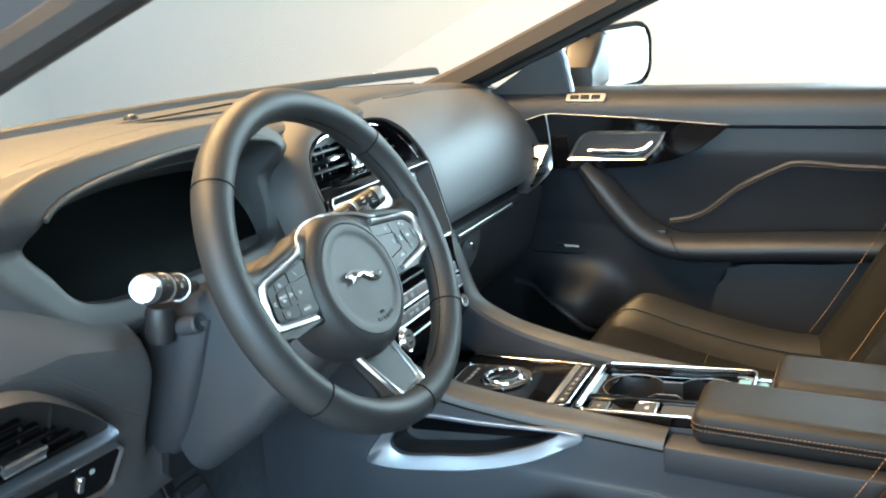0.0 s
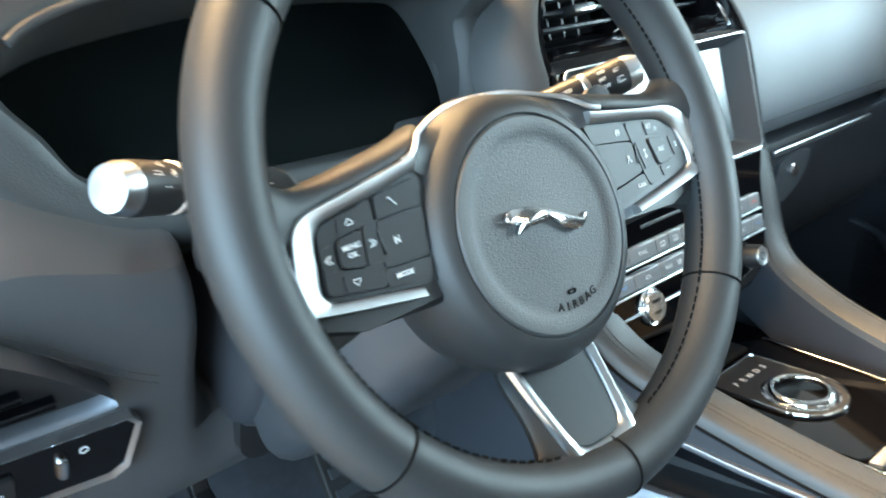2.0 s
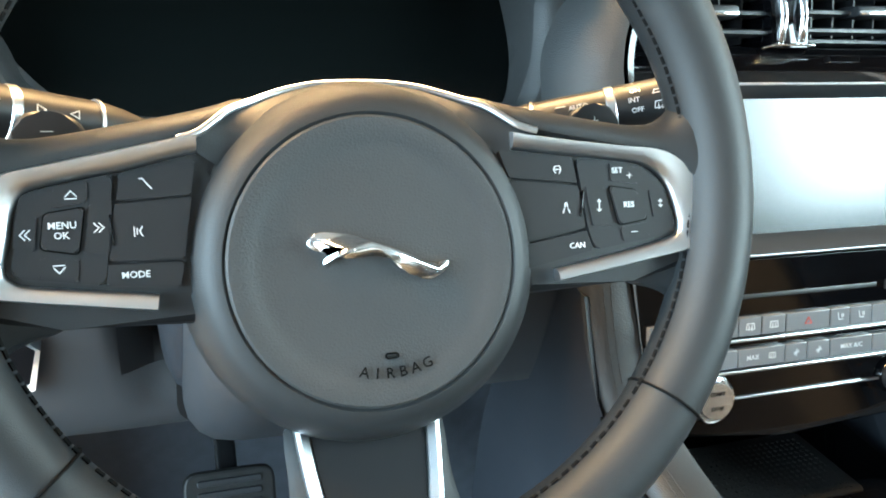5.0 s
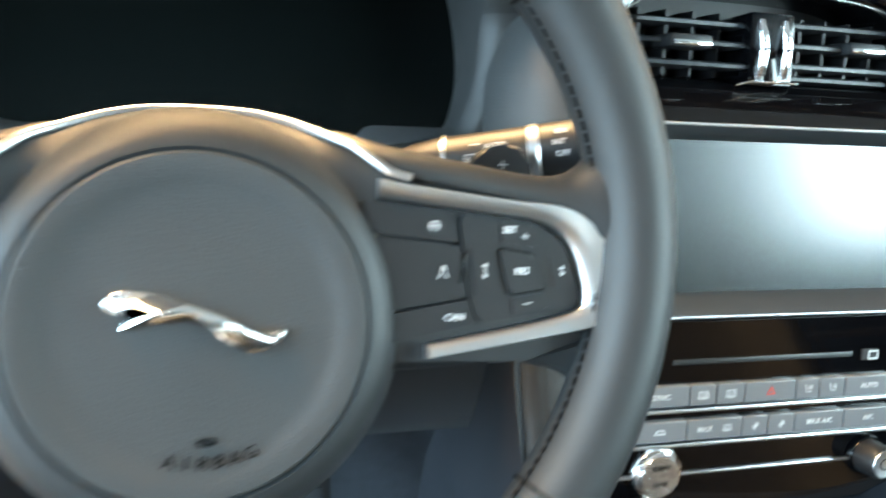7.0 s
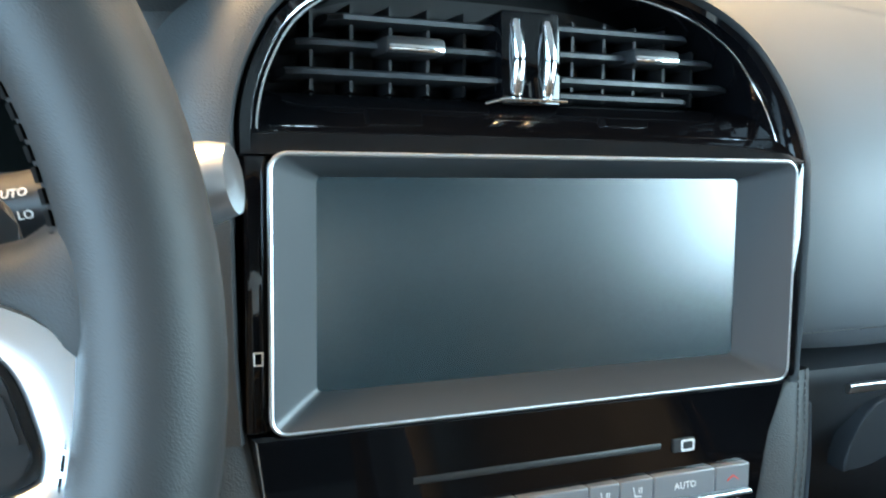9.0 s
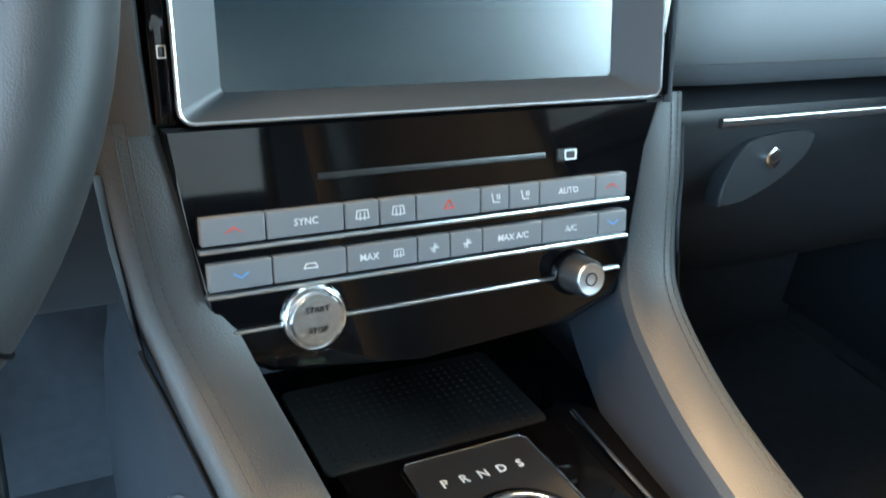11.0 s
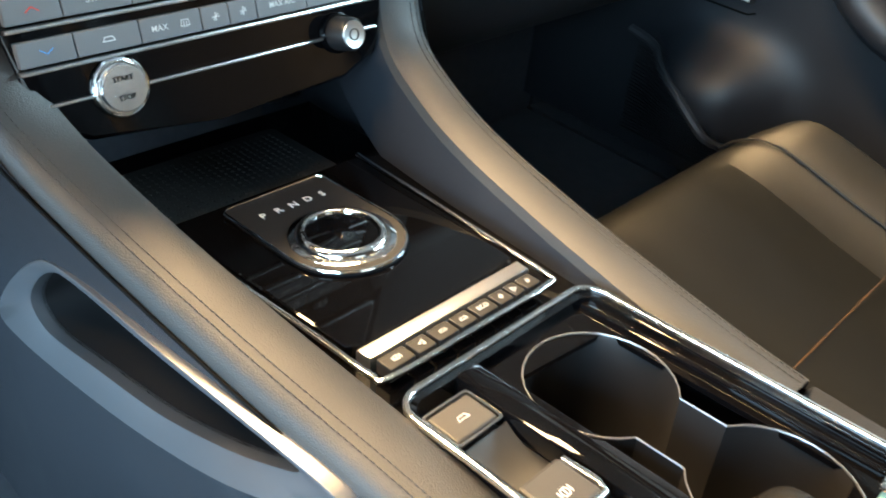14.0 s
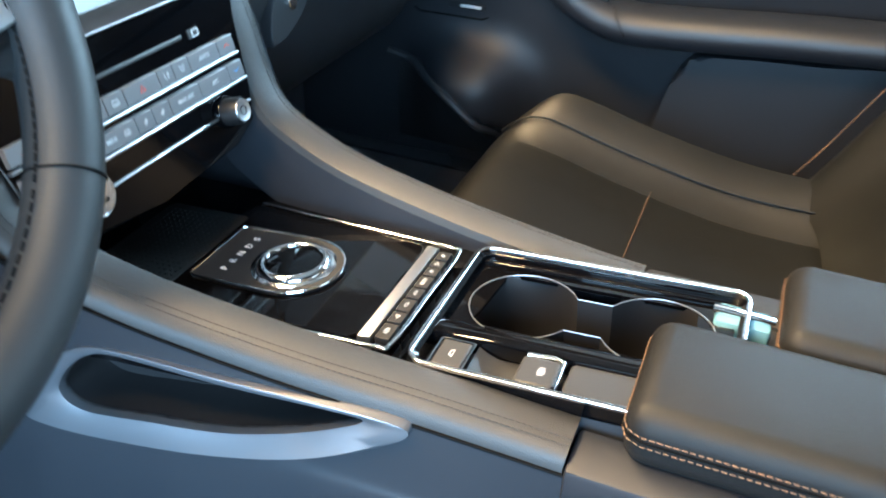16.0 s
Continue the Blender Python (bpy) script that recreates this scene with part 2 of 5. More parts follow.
slab("floor", (-16, -7, -0.50), (5.2, 7, -0.40), TILE, "pale grey polished tile showroom floor", "floor")
slab("wall_east", (5.0, -7, -0.40), (5.2, 7, 4), WALL, "plain white plaster showroom wall", "wall")
slab("wall_north", (-16, 6.8, -0.40), (5.0, 7, 4), WALL, "plain white plaster showroom wall", "wall")
slab("wall_south", (-7, -7, -0.40), (5.0, -6.8, 4), WALL, "plain white plaster showroom wall", "wall")
slab("ceiling", (-7, -7, 4), (5.2, 7, 4.1), CEIL, "plain dark grey painted showroom ceiling", "ceiling")

# ---- steering wheel ----
TILT = radians(26)
WC = Vector((-0.3714, 0.0316, 0.688))
WV, WNORM = Vector((0, math.sin(TILT), math.cos(TILT))), Vector((0, -math.cos(TILT), math.sin(TILT)))
WM = axes((1, 0, 0), WV, WNORM, WC)
HUB_U, HUB_V = -0.0025, -0.0295


def steering_wheel():
    w = thing("steering_wheel", "black leather steering wheel with satin silver spoke trim", "steering wheel")
    bm = bmesh.new()
    R = 0.1666
    rows = []
    for i in range(96):
        a = 2 * math.pi * i / 96
        fat = 1 + 0.06 * math.exp(-((math.degrees(a) - 40) / 16) ** 2) + 0.06 * math.exp(-((math.degrees(a) - 140) / 16) ** 2)
        c = Vector((math.cos(a), math.sin(a), 0))
        rows.append([WM @ (c * (R + 0.0170 * fat * math.cos(b)) + Vector((0, 0, 0.0182 * fat * math.sin(b)))) for b in (2 * math.pi * k / 20 for k in range(20))])
    rows.append(rows[0])
    bm = loft(rows, True)
    bmesh.ops.remove_doubles(bm, verts=bm.verts, dist=1e-6)
    rim = part("rim", bm, SMOOTH, w, "thick smooth black leather rim")
    for deg in (38, 142, 218, 322, 270):
        a = radians(deg)
        c = Vector((math.cos(a), math.sin(a), 0))
        path = [WM @ (c * (R + 0.0174 * math.cos(b)) + Vector((0, 0, 0.0186 * math.sin(b)))) for b in (2 * math.pi * k / 24 for k in range(24))]
        if deg in (38, 142):
            path = [WM @ (c * (R + 0.0182 * math.cos(b)) + Vector((0, 0, 0.0195 * math.sin(b)))) for b in (2 * math.pi * k / 24 for k in range(24))]
        part("seam", sweep(path, circle(0.0007, 6), up=WM.to_3x3() @ c.cross(Vector((0, 0, 1))), closed=True), ENGRAVED, rim)
    for a0, a1 in ((-40, 38), (142, 220)):
        path = [WM @ Vector(((R - 0.0172) * math.cos(radians(a)), (R - 0.0172) * math.sin(radians(a)), 0.004)) for a in range(a0, a1 + 1, 2)]
        stitches(path, 0.0048, 0.0036, ENGRAVED, rim, up=WNORM, w=0.0009)
    for a0, a1 in ((42, 75), (105, 138), (-138, -105), (-75, -42)):
        path = [WM @ Vector(((R - 0.0172) * math.cos(radians(a)), (R - 0.0172) * math.sin(radians(a)), 0.004)) for a in range(a0, a1 + 1, 3)]
        stitches(path, 0.006, 0.004, ENGRAVED, rim, up=WNORM, w=0.0008)
    hm = WM @ Matrix.Translation((HUB_U, HUB_V, 0))
    part("hub", revolve([(0.060, -0.05), (0.072, -0.045), (0.0763, -0.030), (0.0766, -0.012), (0.0735, -0.002), (0.068, 0.0055), (0.0640, 0.0085), (0.0606, 0.0092), (0.0596, 0.0080)], hm, 64), SMOOTH, w)
    cover = part("airbag_cover", revolve([(0.0592, 0.004), (0.0592, 0.0088), (0.0582, 0.0098), (0.052, 0.0100), (0.0495, 0.0088), (0.044, 0.0080), (0.02, 0.0090), (0.001, 0.0094)], hm, 64), LEATHER, w, "round grained airbag cover")
    cat = [(-0.0280, 0.0078), (-0.0262, 0.0110), (-0.0225, 0.0124), (-0.0117, 0.0112), (-0.002, 0.0078), (0.0064, 0.0048), (0.0150, 0.0002), (0.0215, -0.0030), (0.0262, -0.0030), (0.0292, -0.0015), (0.0295, -0.0045), (0.0245, -0.0080), (0.0205, -0.0095), (0.0160, -0.0078), (0.0100, -0.0050), (0.0060, -0.0005), (0.0018, 0.0018), (-0.008, 0.0015), (-0.0130, 0.0010), (-0.0165, 0.0030), (-0.0205, -0.0008), (-0.0225, 0.0002), (-0.0195, 0.0042), (-0.0245, 0.0048)]
    badge = part("emblem", prism([(p[0] + 0.000, p[1] + 0.0005) for p in (q[:] for q in [tuple(v)[:2] for v in spline([(*c, 0) for c in cat], 3, True)])], 0.0085, 0.0125, hm, 0.0018), EMBLEM, cover, "raised chrome emblem")
    for e in badge.data.attributes["sharp_edge"].data:
        e.value = False
    for k, ch in enumerate("AIRBAG"):
        a = radians(-104 + 6.8 * k)
        lettering(ch, 0.0062, hm @ Matrix.Translation((0.0455 * math.cos(a) + 0.003, 0.0455 * math.sin(a), 0.0096)) @ pose(0, 0, 0, 0, 0, math.degrees(a) + 90), ENGRAVED, cover)
    part("horn_mark", ring(rrect(0.0058, 0.0026, 0.0012, 0.004, -0.0385), rrect(0.0046, 0.0014, 0.0006, 0.004, -0.0385), 0.0082, 0.0094, hm), ENGRAVED, cover)
    # spokes behind the trim
    for s in (-1, 1):
        outline = [(s * 0.060, 0.024), (s * 0.085, 0.020), (s * 0.120, 0.014), (s * 0.148, 0.008), (s * 0.158, -0.02), (s * 0.150, -0.042), (s * 0.12, -0.047), (s * 0.066, -0.049)]
        part("spoke", prism([(x, y) for x, y in outline], -0.022, -0.0006, WM, 0.004), DARK, w)
        # leather shoulder from the hub to the rim, flaring where it joins the rim
        rows = []
        for lo, hi in (((0.0500, 0.0335, -0.005), (0.0440, 0.0445, -0.018)), ((0.0600, 0.0280, 0.000), (0.0600, 0.0380, -0.013)), ((0.0700, 0.0235, 0.0040), (0.0760, 0.0345, -0.010)), ((0.0950, 0.0190, 0.0040), (0.0970, 0.0308, -0.009)), ((0.1180, 0.0148, 0.0040), (0.1200, 0.0264, -0.008)), ((0.1340, 0.0110, 0.0045), (0.1370, 0.0245, -0.004)), ((0.1440, 0.0050, 0.0060), (0.1460, 0.0290, 0.001)), ((0.1510, -0.0020, 0.0085), (0.1530, 0.0420, 0.004)), ((0.1600, -0.0100, 0.0110), (0.1610, 0.0520, 0.004))):
            a, b = Vector((s * lo[0], lo[1], lo[2])), Vector((s * hi[0], hi[1], hi[2]))
            rows.append([WM @ v for v in (a + Vector((0, -0.003, -0.010)), a, a.lerp(b, 0.3) + Vector((0, 0.0008, 0.0030)), a.lerp(b, 0.65) + Vector((0, 0.0015, 0.0035)), b, b + Vector((0, 0, -0.018)), a + Vector((0, 0, -0.028)))])
        subdivide(part("shoulder", loft(rows, True, True), SMOOTH, w, "smooth black leather spoke shoulder"), 1)
        # leather under the spoke that runs into the rim
        rows = [[WM @ Vector((s * x, y, z)) for y, z in ((y0, -0.003), (y0 - 0.004, 0.000), (y1, -0.004), (y1 - 0.002, -0.016), (y0, -0.022))] for x, y0, y1 in ((0.118, -0.0405, -0.0480), (0.134, -0.0385, -0.0500), (0.1435, -0.0340, -0.0560), (0.1500, -0.0280, -0.0660), (0.158, -0.0240, -0.0780))]
        subdivide(part("lower_shoulder", loft(rows, True, True), SMOOTH, w), 1)
        if s < 0:
            trim_out = [(-0.0690, 0.0242), (-0.0753, 0.0233), (-0.1032, 0.0180), (-0.1235, 0.0142), (-0.1385, 0.0110), (-0.1464, 0.0040), (-0.1504, -0.0100), (-0.1528, -0.0235), (-0.1500, -0.0310), (-0.1430, -0.0340), (-0.0870, -0.0425)]
            trim_in = [(-0.0690, 0.0170), (-0.0737, 0.0162), (-0.0956, 0.0112), (-0.1164, 0.0076), (-0.1290, 0.0046), (-0.1341, -0.0024), (-0.1363, -0.0135), (-0.1383, -0.0236), (-0.1350, -0.0282), (-0.1266, -0.0305), (-0.0860, -0.0362)]
        else:
            trim_out = [(0.0621, 0.0222), (0.0807, 0.0192), (0.1105, 0.0154), (0.1388, 0.0116), (0.1530, -0.0005), (0.1585, -0.0205), (0.1580, -0.0285), (0.1510, -0.0338), (0.1189, -0.0388), (0.0800, -0.0440)]
            trim_in = [(0.0623, 0.0146), (0.0810, 0.0123), (0.1109, 0.0086), (0.1265, 0.0058), (0.1368, -0.0018), (0.1417, -0.0139), (0.1432, -0.0232), (0.1390, -0.0278), (0.1148, -0.0329), (0.0800, -0.0384)]
        def curve(pts):
            return [(v[0], v[1]) for v in spline([(*p, 0) for p in pts], 4)]
        o, i = curve(trim_out), curve(trim_in)
        rows = []
        for po, pi_ in zip(o, i):
            rows.append([WM @ Vector((po[0] + (pi_[0] - po[0]) * f, po[1] + (pi_[1] - po[1]) * f, h)) for f, h in ((0.0, -0.002), (0.03, 0.0045), (0.12, 0.0062), (0.55, 0.0054), (0.88, 0.0038), (0.97, 0.0024), (1.0, -0.002))])
        part("spoke_trim", loft(rows, True, True), SATIN, w, "satin silver spoke trim")
        panel = part("button_panel", prism([(x, y) for x, y in i] + [(s * 0.060, -0.038), (s * 0.056, -0.01)], -0.004, 0.0004, WM), DARK, w)
        buttons(panel, s)
    # lower spoke, rising from behind the hub towards the rim
    def low(x, v, h=0.0):
        return WM @ Vector((x - 0.005, v, -0.014 + 0.40 * (-0.104 - v) + h))
    half = [(0.038, -0.090), (0.0365, -0.108), (0.0360, -0.124), (0.0385, -0.140), (0.046, -0.152), (0.060, -0.160)]
    rows = [[low(-x, v, -0.016), low(-x, v, -0.005), low(-x + 0.006, v, -0.001), low(x - 0.006, v, -0.001), low(x, v, -0.005), low(x, v, -0.016)] for x, v in half]
    subdivide(part("lower_spoke", loft(rows, True, True), SMOOTH, w, "black leather lower spoke"), 1)
    side_o = [(0.0325, -0.092), (0.0312, -0.106), (0.0290, -0.124), (0.0262, -0.142), (0.0235, -0.1535), (0.0160, -0.1575), (0.0, -0.1585)]
    side_i = [(0.0255, -0.092), (0.0245, -0.106), (0.0225, -0.122), (0.0198, -0.136), (0.0165, -0.1445), (0.0110, -0.1475), (0.0, -0.1482)]
    o, i = ([(v[0], v[1]) for v in spline([(-x, y, 0) for x, y in q] + [(x, y, 0) for x, y in q[-2::-1]], 4)] for q in (side_o, side_i))
    rows = [[low(a[0] + (b[0] - a[0]) * f, a[1] + (b[1] - a[1]) * f, h) for f, h in ((0, -0.002), (0.08, 0.0022), (0.35, 0.0030), (0.85, 0.0014), (1, -0.002))] for a, b in zip(o, i)]
    part("lower_trim", loft(rows, True, True), SATIN, w, "satin silver lower spoke trim")
    bm = bmesh.new()
    rows = [[low(x, v, h) for x, v in i] for h in (-0.003, 0.0)]
    loft(rows, True, True, bm)
    part("lower_insert", bm, BUTTON, w, "smooth black lower spoke insert")
    # bright arc that runs over the hub's back
    side = [(0.0740, 0.0222, 0.0045), (0.0660, 0.0248, 0.0035), (0.0590, 0.0300, 0.0005), (0.0530, 0.0345, -0.0030), (0.0420, 0.0390, -0.0080), (0.0280, 0.0438, -0.0120), (0.0120, 0.0464, -0.0140)]
    arc = [WM @ v for v in spline([(-x - 0.002, y, z) for x, y, z in side] + side[::-1], 5)]
    rows = []
    for v in spline([(-x - 0.002, y, z) for x, y, z in side] + side[::-1], 5):
        c = Vector((HUB_U, HUB_V, 0))
        o = Vector((v.x, v.y, 0)) - c
        rows.append([WM @ (c + o.normalized() * (o.length + (0.0715 - o.length) * f) + Vector((0, 0, v.z - 0.0012 + (0.001 - v.z) * f))) for f in (0.0, 0.35, 0.7, 1.0)])
    part("hub_collar", loft(rows), SMOOTH, w, "black leather collar behind the hub")
    part("hub_trim", sweep(arc, circle(0.0016, 10, 0.7), up=WNORM), SATIN, w, "bright trim round the hub")
    return w


def rounded(poly, r, n=4):
    """A polygon with its corners rounded."""
    out = []
    for k, q in enumerate(poly):
        p, a, b = Vector(q), Vector(poly[k - 1]), Vector(poly[(k + 1) % len(poly)])
        c, d = p + (a - p).normalized() * r, p + (b - p).normalized() * r
        for t in (q / n for q in range(n + 1)):
            e = c * (1 - t) ** 2 + p * (2 * t * (1 - t)) + d * t * t
            out.append((e.x, e.y))
    return out


def buttons(panel, s):
    """A four-way pad with raised keys and its middle button, and the single keys towards the hub."""
    if s < 0:
        pad = [(-0.1322, 0.0038), (-0.0998, 0.0100), (-0.1044, -0.0314), (-0.1360, -0.0264)]
        keys = [[(-0.0972, 0.0102), (-0.0700, 0.0138), (-0.0720, 0.0010), (-0.0992, -0.0001)], [(-0.0998, -0.0014), (-0.0720, -0.0002), (-0.0760, -0.0232), (-0.1028, -0.0224)], [(-0.1034, -0.0238), (-0.0760, -0.0245), (-0.0780, -0.0340), (-0.1042, -0.0314)]]
        raised = [[(-0.1205, 0.0050), (-0.1085, 0.0073), (-0.1095, 0.0000), (-0.1215, -0.0020)], [(-0.1338, -0.0060), (-0.1265, -0.0050), (-0.1278, -0.0172), (-0.1350, -0.0162)], [(-0.1085, -0.0012), (-0.1004, 0.0002), (-0.1026, -0.0198), (-0.1112, -0.0190)], [(-0.1262, -0.0200), (-0.1130, -0.0215), (-0.1140, -0.0292), (-0.1268, -0.0270)]]
        middle = [(-0.1240, -0.0040), (-0.1104, -0.0022), (-0.1132, -0.0190), (-0.1258, -0.0165)]
        signs = (("up", -0.1145, 0.0030), ("phone", -0.0885, 0.0058), ("prev", -0.1308, -0.0112), ("MENU", -0.1180, -0.0085), ("OK", -0.1184, -0.0122), ("next", -0.1056, -0.0098), ("voice", -0.0915, -0.0120), ("down", -0.1200, -0.0246), ("MODE", -0.0938, -0.0282))
        pip = (-0.1012, -0.0110, 4)
    else:
        pad = [(0.0928, 0.0096), (0.1245, 0.0056), (0.1362, -0.0030), (0.1422, -0.0225), (0.1370, -0.0268), (0.0998, -0.0314), (0.0966, -0.0212)]
        keys = [[(0.0560, 0.0140), (0.0906, 0.0098), (0.0926, -0.0012), (0.0600, 0.0024)], [(0.0600, 0.0010), (0.0930, -0.0026), (0.0956, -0.0212), (0.0640, -0.0262)], [(0.0640, -0.0275), (0.0960, -0.0226), (0.0986, -0.0314), (0.0660, -0.0375)]]
        raised = [[(0.1090, 0.0068), (0.1215, 0.0052), (0.1228, -0.0030), (0.1095, -0.0012)], [(0.0962, -0.0030), (0.1058, -0.0036), (0.1092, -0.0214), (0.0990, -0.0205)], [(0.1285, -0.0060), (0.1362, -0.0072), (0.1396, -0.0178), (0.1302, -0.0182)], [(0.1130, -0.0222), (0.1262, -0.0206), (0.1275, -0.0266), (0.1140, -0.0284)]]
        middle = [(0.1082, -0.0036), (0.1218, -0.0058), (0.1266, -0.0188), (0.1122, -0.0208)]
        signs = (("heat", 0.0830, 0.0050), ("SET", 0.1125, 0.0034), ("plus", 0.1188, 0.0010), ("lane", 0.0862, -0.0120), ("gap", 0.1026, -0.0118), ("RES", 0.1170, -0.0122), ("dist", 0.1340, -0.0122), ("CAN", 0.0905, -0.0290), ("bar", 0.1195, -0.0245))
        pip = (0.0940, -0.0105, -10)
    part("four_way_pad", prism(rounded(pad, 0.0030), 0.0, 0.0030, WM, 0.0006), BUTTON, panel)
    for k in keys:
        part("button", prism(rounded(k, 0.0008), 0.0, 0.0032, WM, 0.0006), BUTTON, panel)
    for k in raised:
        part("raised_key", prism(rounded(k, 0.0006), 0.0020, 0.0036, WM, 0.0005), BUTTON, panel)
    c = sum((Vector(q) for q in middle), Vector((0, 0))) / 4
    part("key_gap", prism(rounded([tuple(c + (Vector(q) - c) * 1.09) for q in middle], 0.0022), 0.0010, 0.0031, WM), ENGRAVED, panel)
    part("button", prism(rounded(middle, 0.0020), 0.0010, 0.0044, WM, 0.0006), BUTTON, panel)
    part("key_ridge", block((-0.0004, -0.0058, 0.0010), (0.0004, 0.0058, 0.0040), 0.0002, WM @ pose(pip[0], pip[1], 0, 0, 0, pip[2])), GLOSS, panel)
    for key, x, y in signs:
        z = 0.0047 if key in ("MENU", "OK", "RES") else 0.0038
        if key.isupper():
            lettering(key, 0.0036, WM @ Matrix.Translation((x, y, z + 0.0001)), PRINT, panel)
        else:
            marks(key, WM @ Matrix.Translation((x, y, z - 0.0003)), panel, 0.0006 if key in ("plus", "bar") else 0.00085)


def marks(key, m, parent, u=0.001, mat=None):
    """Small printed pictograms."""
    mat = mat or PRINT
    lines = {
        "up": [((-2.2, -1), (0, 1.4)), ((0, 1.4), (2.2, -1)), ((-2.2, -2), (2.2, -2))],
        "down": [((-2.2, 1), (0, -1.4)), ((0, -1.4), (2.2, 1)), ((-2.2, 2), (2.2, 2))],
        "phone": [((-2.2, 2.2), (-1, 2.4)), ((-1, 2.4), (1.5, -1)), ((1.5, -1), (2.6, -2.2))],
        "voice": [((1.2, 2), (0, 0)), ((0, 0), (1.2, -2)), ((-1, 1.2), (-1, -1.2)), ((-2.2, 2), (-2.2, -2))],
        "heat": [((-2, 0), (2, 0)), ((-2, 0), (-1.4, 1.7)), ((-1.4, 1.7), (1.4, 1.7)), ((1.4, 1.7), (2, 0)), ((2, 0), (1.2, -2)), ((-2, 0), (-1.2, -2))],
        "lane": [((-2, -2.6), (-1, -0.6)), ((-0.8, 0.4), (-0.4, 2.4)), ((2, -2.6), (1, -0.6)), ((0.8, 0.4), (0.4, 2.4))],
        "gap": [((0, -3), (0, 3)), ((-1, 2), (0, 3)), ((1, 2), (0, 3)), ((-1, -2), (0, -3)), ((1, -2), (0, -3))],
        "dist": [((0, -2), (0, 2)), ((-1, 1), (0, 2)), ((1, 1), (0, 2)), ((-1, -1), (0, -2)), ((1, -1), (0, -2))],
        "prev": [((0, 2), (-2, 0)), ((-2, 0), (0, -2)), ((2, 2), (0, 0)), ((0, 0), (2, -2))],
        "next": [((0, 2), (2, 0)), ((2, 0), (0, -2)), ((-2, 2), (0, 0)), ((0, 0), (-2, -2))],
        "chev_up": [((-3, -1), (0, 1)), ((0, 1), (3, -1))],
        "chev_down": [((-3, 1), (0, -1)), ((0, -1), (3, 1))],
        "window": [((-3, -1.5), (-2.4, 2)), ((-2.4, 2), (2.4, 2)), ((2.4, 2), (3, -1.5)), ((3, -1.5), (-3, -1.5)), ((-1, -2.2), (-1, 0.8)), ((1, -2.2), (1, 0.8))],
        "seat": [((-2, 2.5), (-1, -1.5)), ((-1, -1.5), (2, -1.5)), ((1, 2), (1, 0)), ((2.2, 2), (2.2, 0))],
        "fan": [((0, -2), (0, 2)), ((-2, 0), (2, 0)), ((-1.4, -1.4), (1.4, 1.4))],
        "car": [((-3, -1), (3, -1)), ((-3, -1), (-2, 1)), ((-2, 1), (2, 1)), ((2, 1), (3, -1))],
        "tri": [((-2.4, -1.6), (0, 2.2)), ((0, 2.2), (2.4, -1.6)), ((2.4, -1.6), (-2.4, -1.6))],
        "brake": [((-2, 0), (-1.2, 1.8)), ((-1.2, 1.8), (1.2, 1.8)), ((1.2, 1.8), (2, 0)), ((2, 0), (1.2, -1.8)), ((1.2, -1.8), (-1.2, -1.8)), ((-1.2, -1.8), (-2, 0)), ((0, -1), (0, 1)), ((-3, 1.5), (-3, -1.5)), ((3, 1.5), (3, -1.5))],
        "arrow_l": [((2, 2), (-2, 0)), ((-2, 0), (2, -2)), ((2, -2), (2, 2))],
        "arrow_r": [((-2, 2), (2, 0)), ((2, 0), (-2, -2)), ((-2, -2), (-2, 2))],
        "plus": [((-2, 0), (2, 0)), ((0, -2), (0, 2))],
        "bar": [((-2.5, 0), (2.5, 0))],
    }[key]
    bm = bmesh.new()
    w = 0.24 * u
    for a, b in lines:
        a, b = Vector((*a, 0)) * u, Vector((*b, 0)) * u
        t = (b - a).normalized()
        s = Vector((-t.y, t.x, 0)) * w
        prism([tuple((a - t * w + s)[:2]), tuple((a - t * w - s)[:2]), tuple((b + t * w - s)[:2]), tuple((b + t * w + s)[:2])], 0.0, 0.0003, m, bm=bm)
    return part("pictogram", bm, mat, parent, smooth=False)


steering_wheel()

# ---- centre stack ----
SA = radians(17.3)
SM = axes((1, 0, 0), (0, math.sin(SA), math.cos(SA)), (0, -math.cos(SA), math.sin(SA)), (-0.003, 0.16, 0.573))


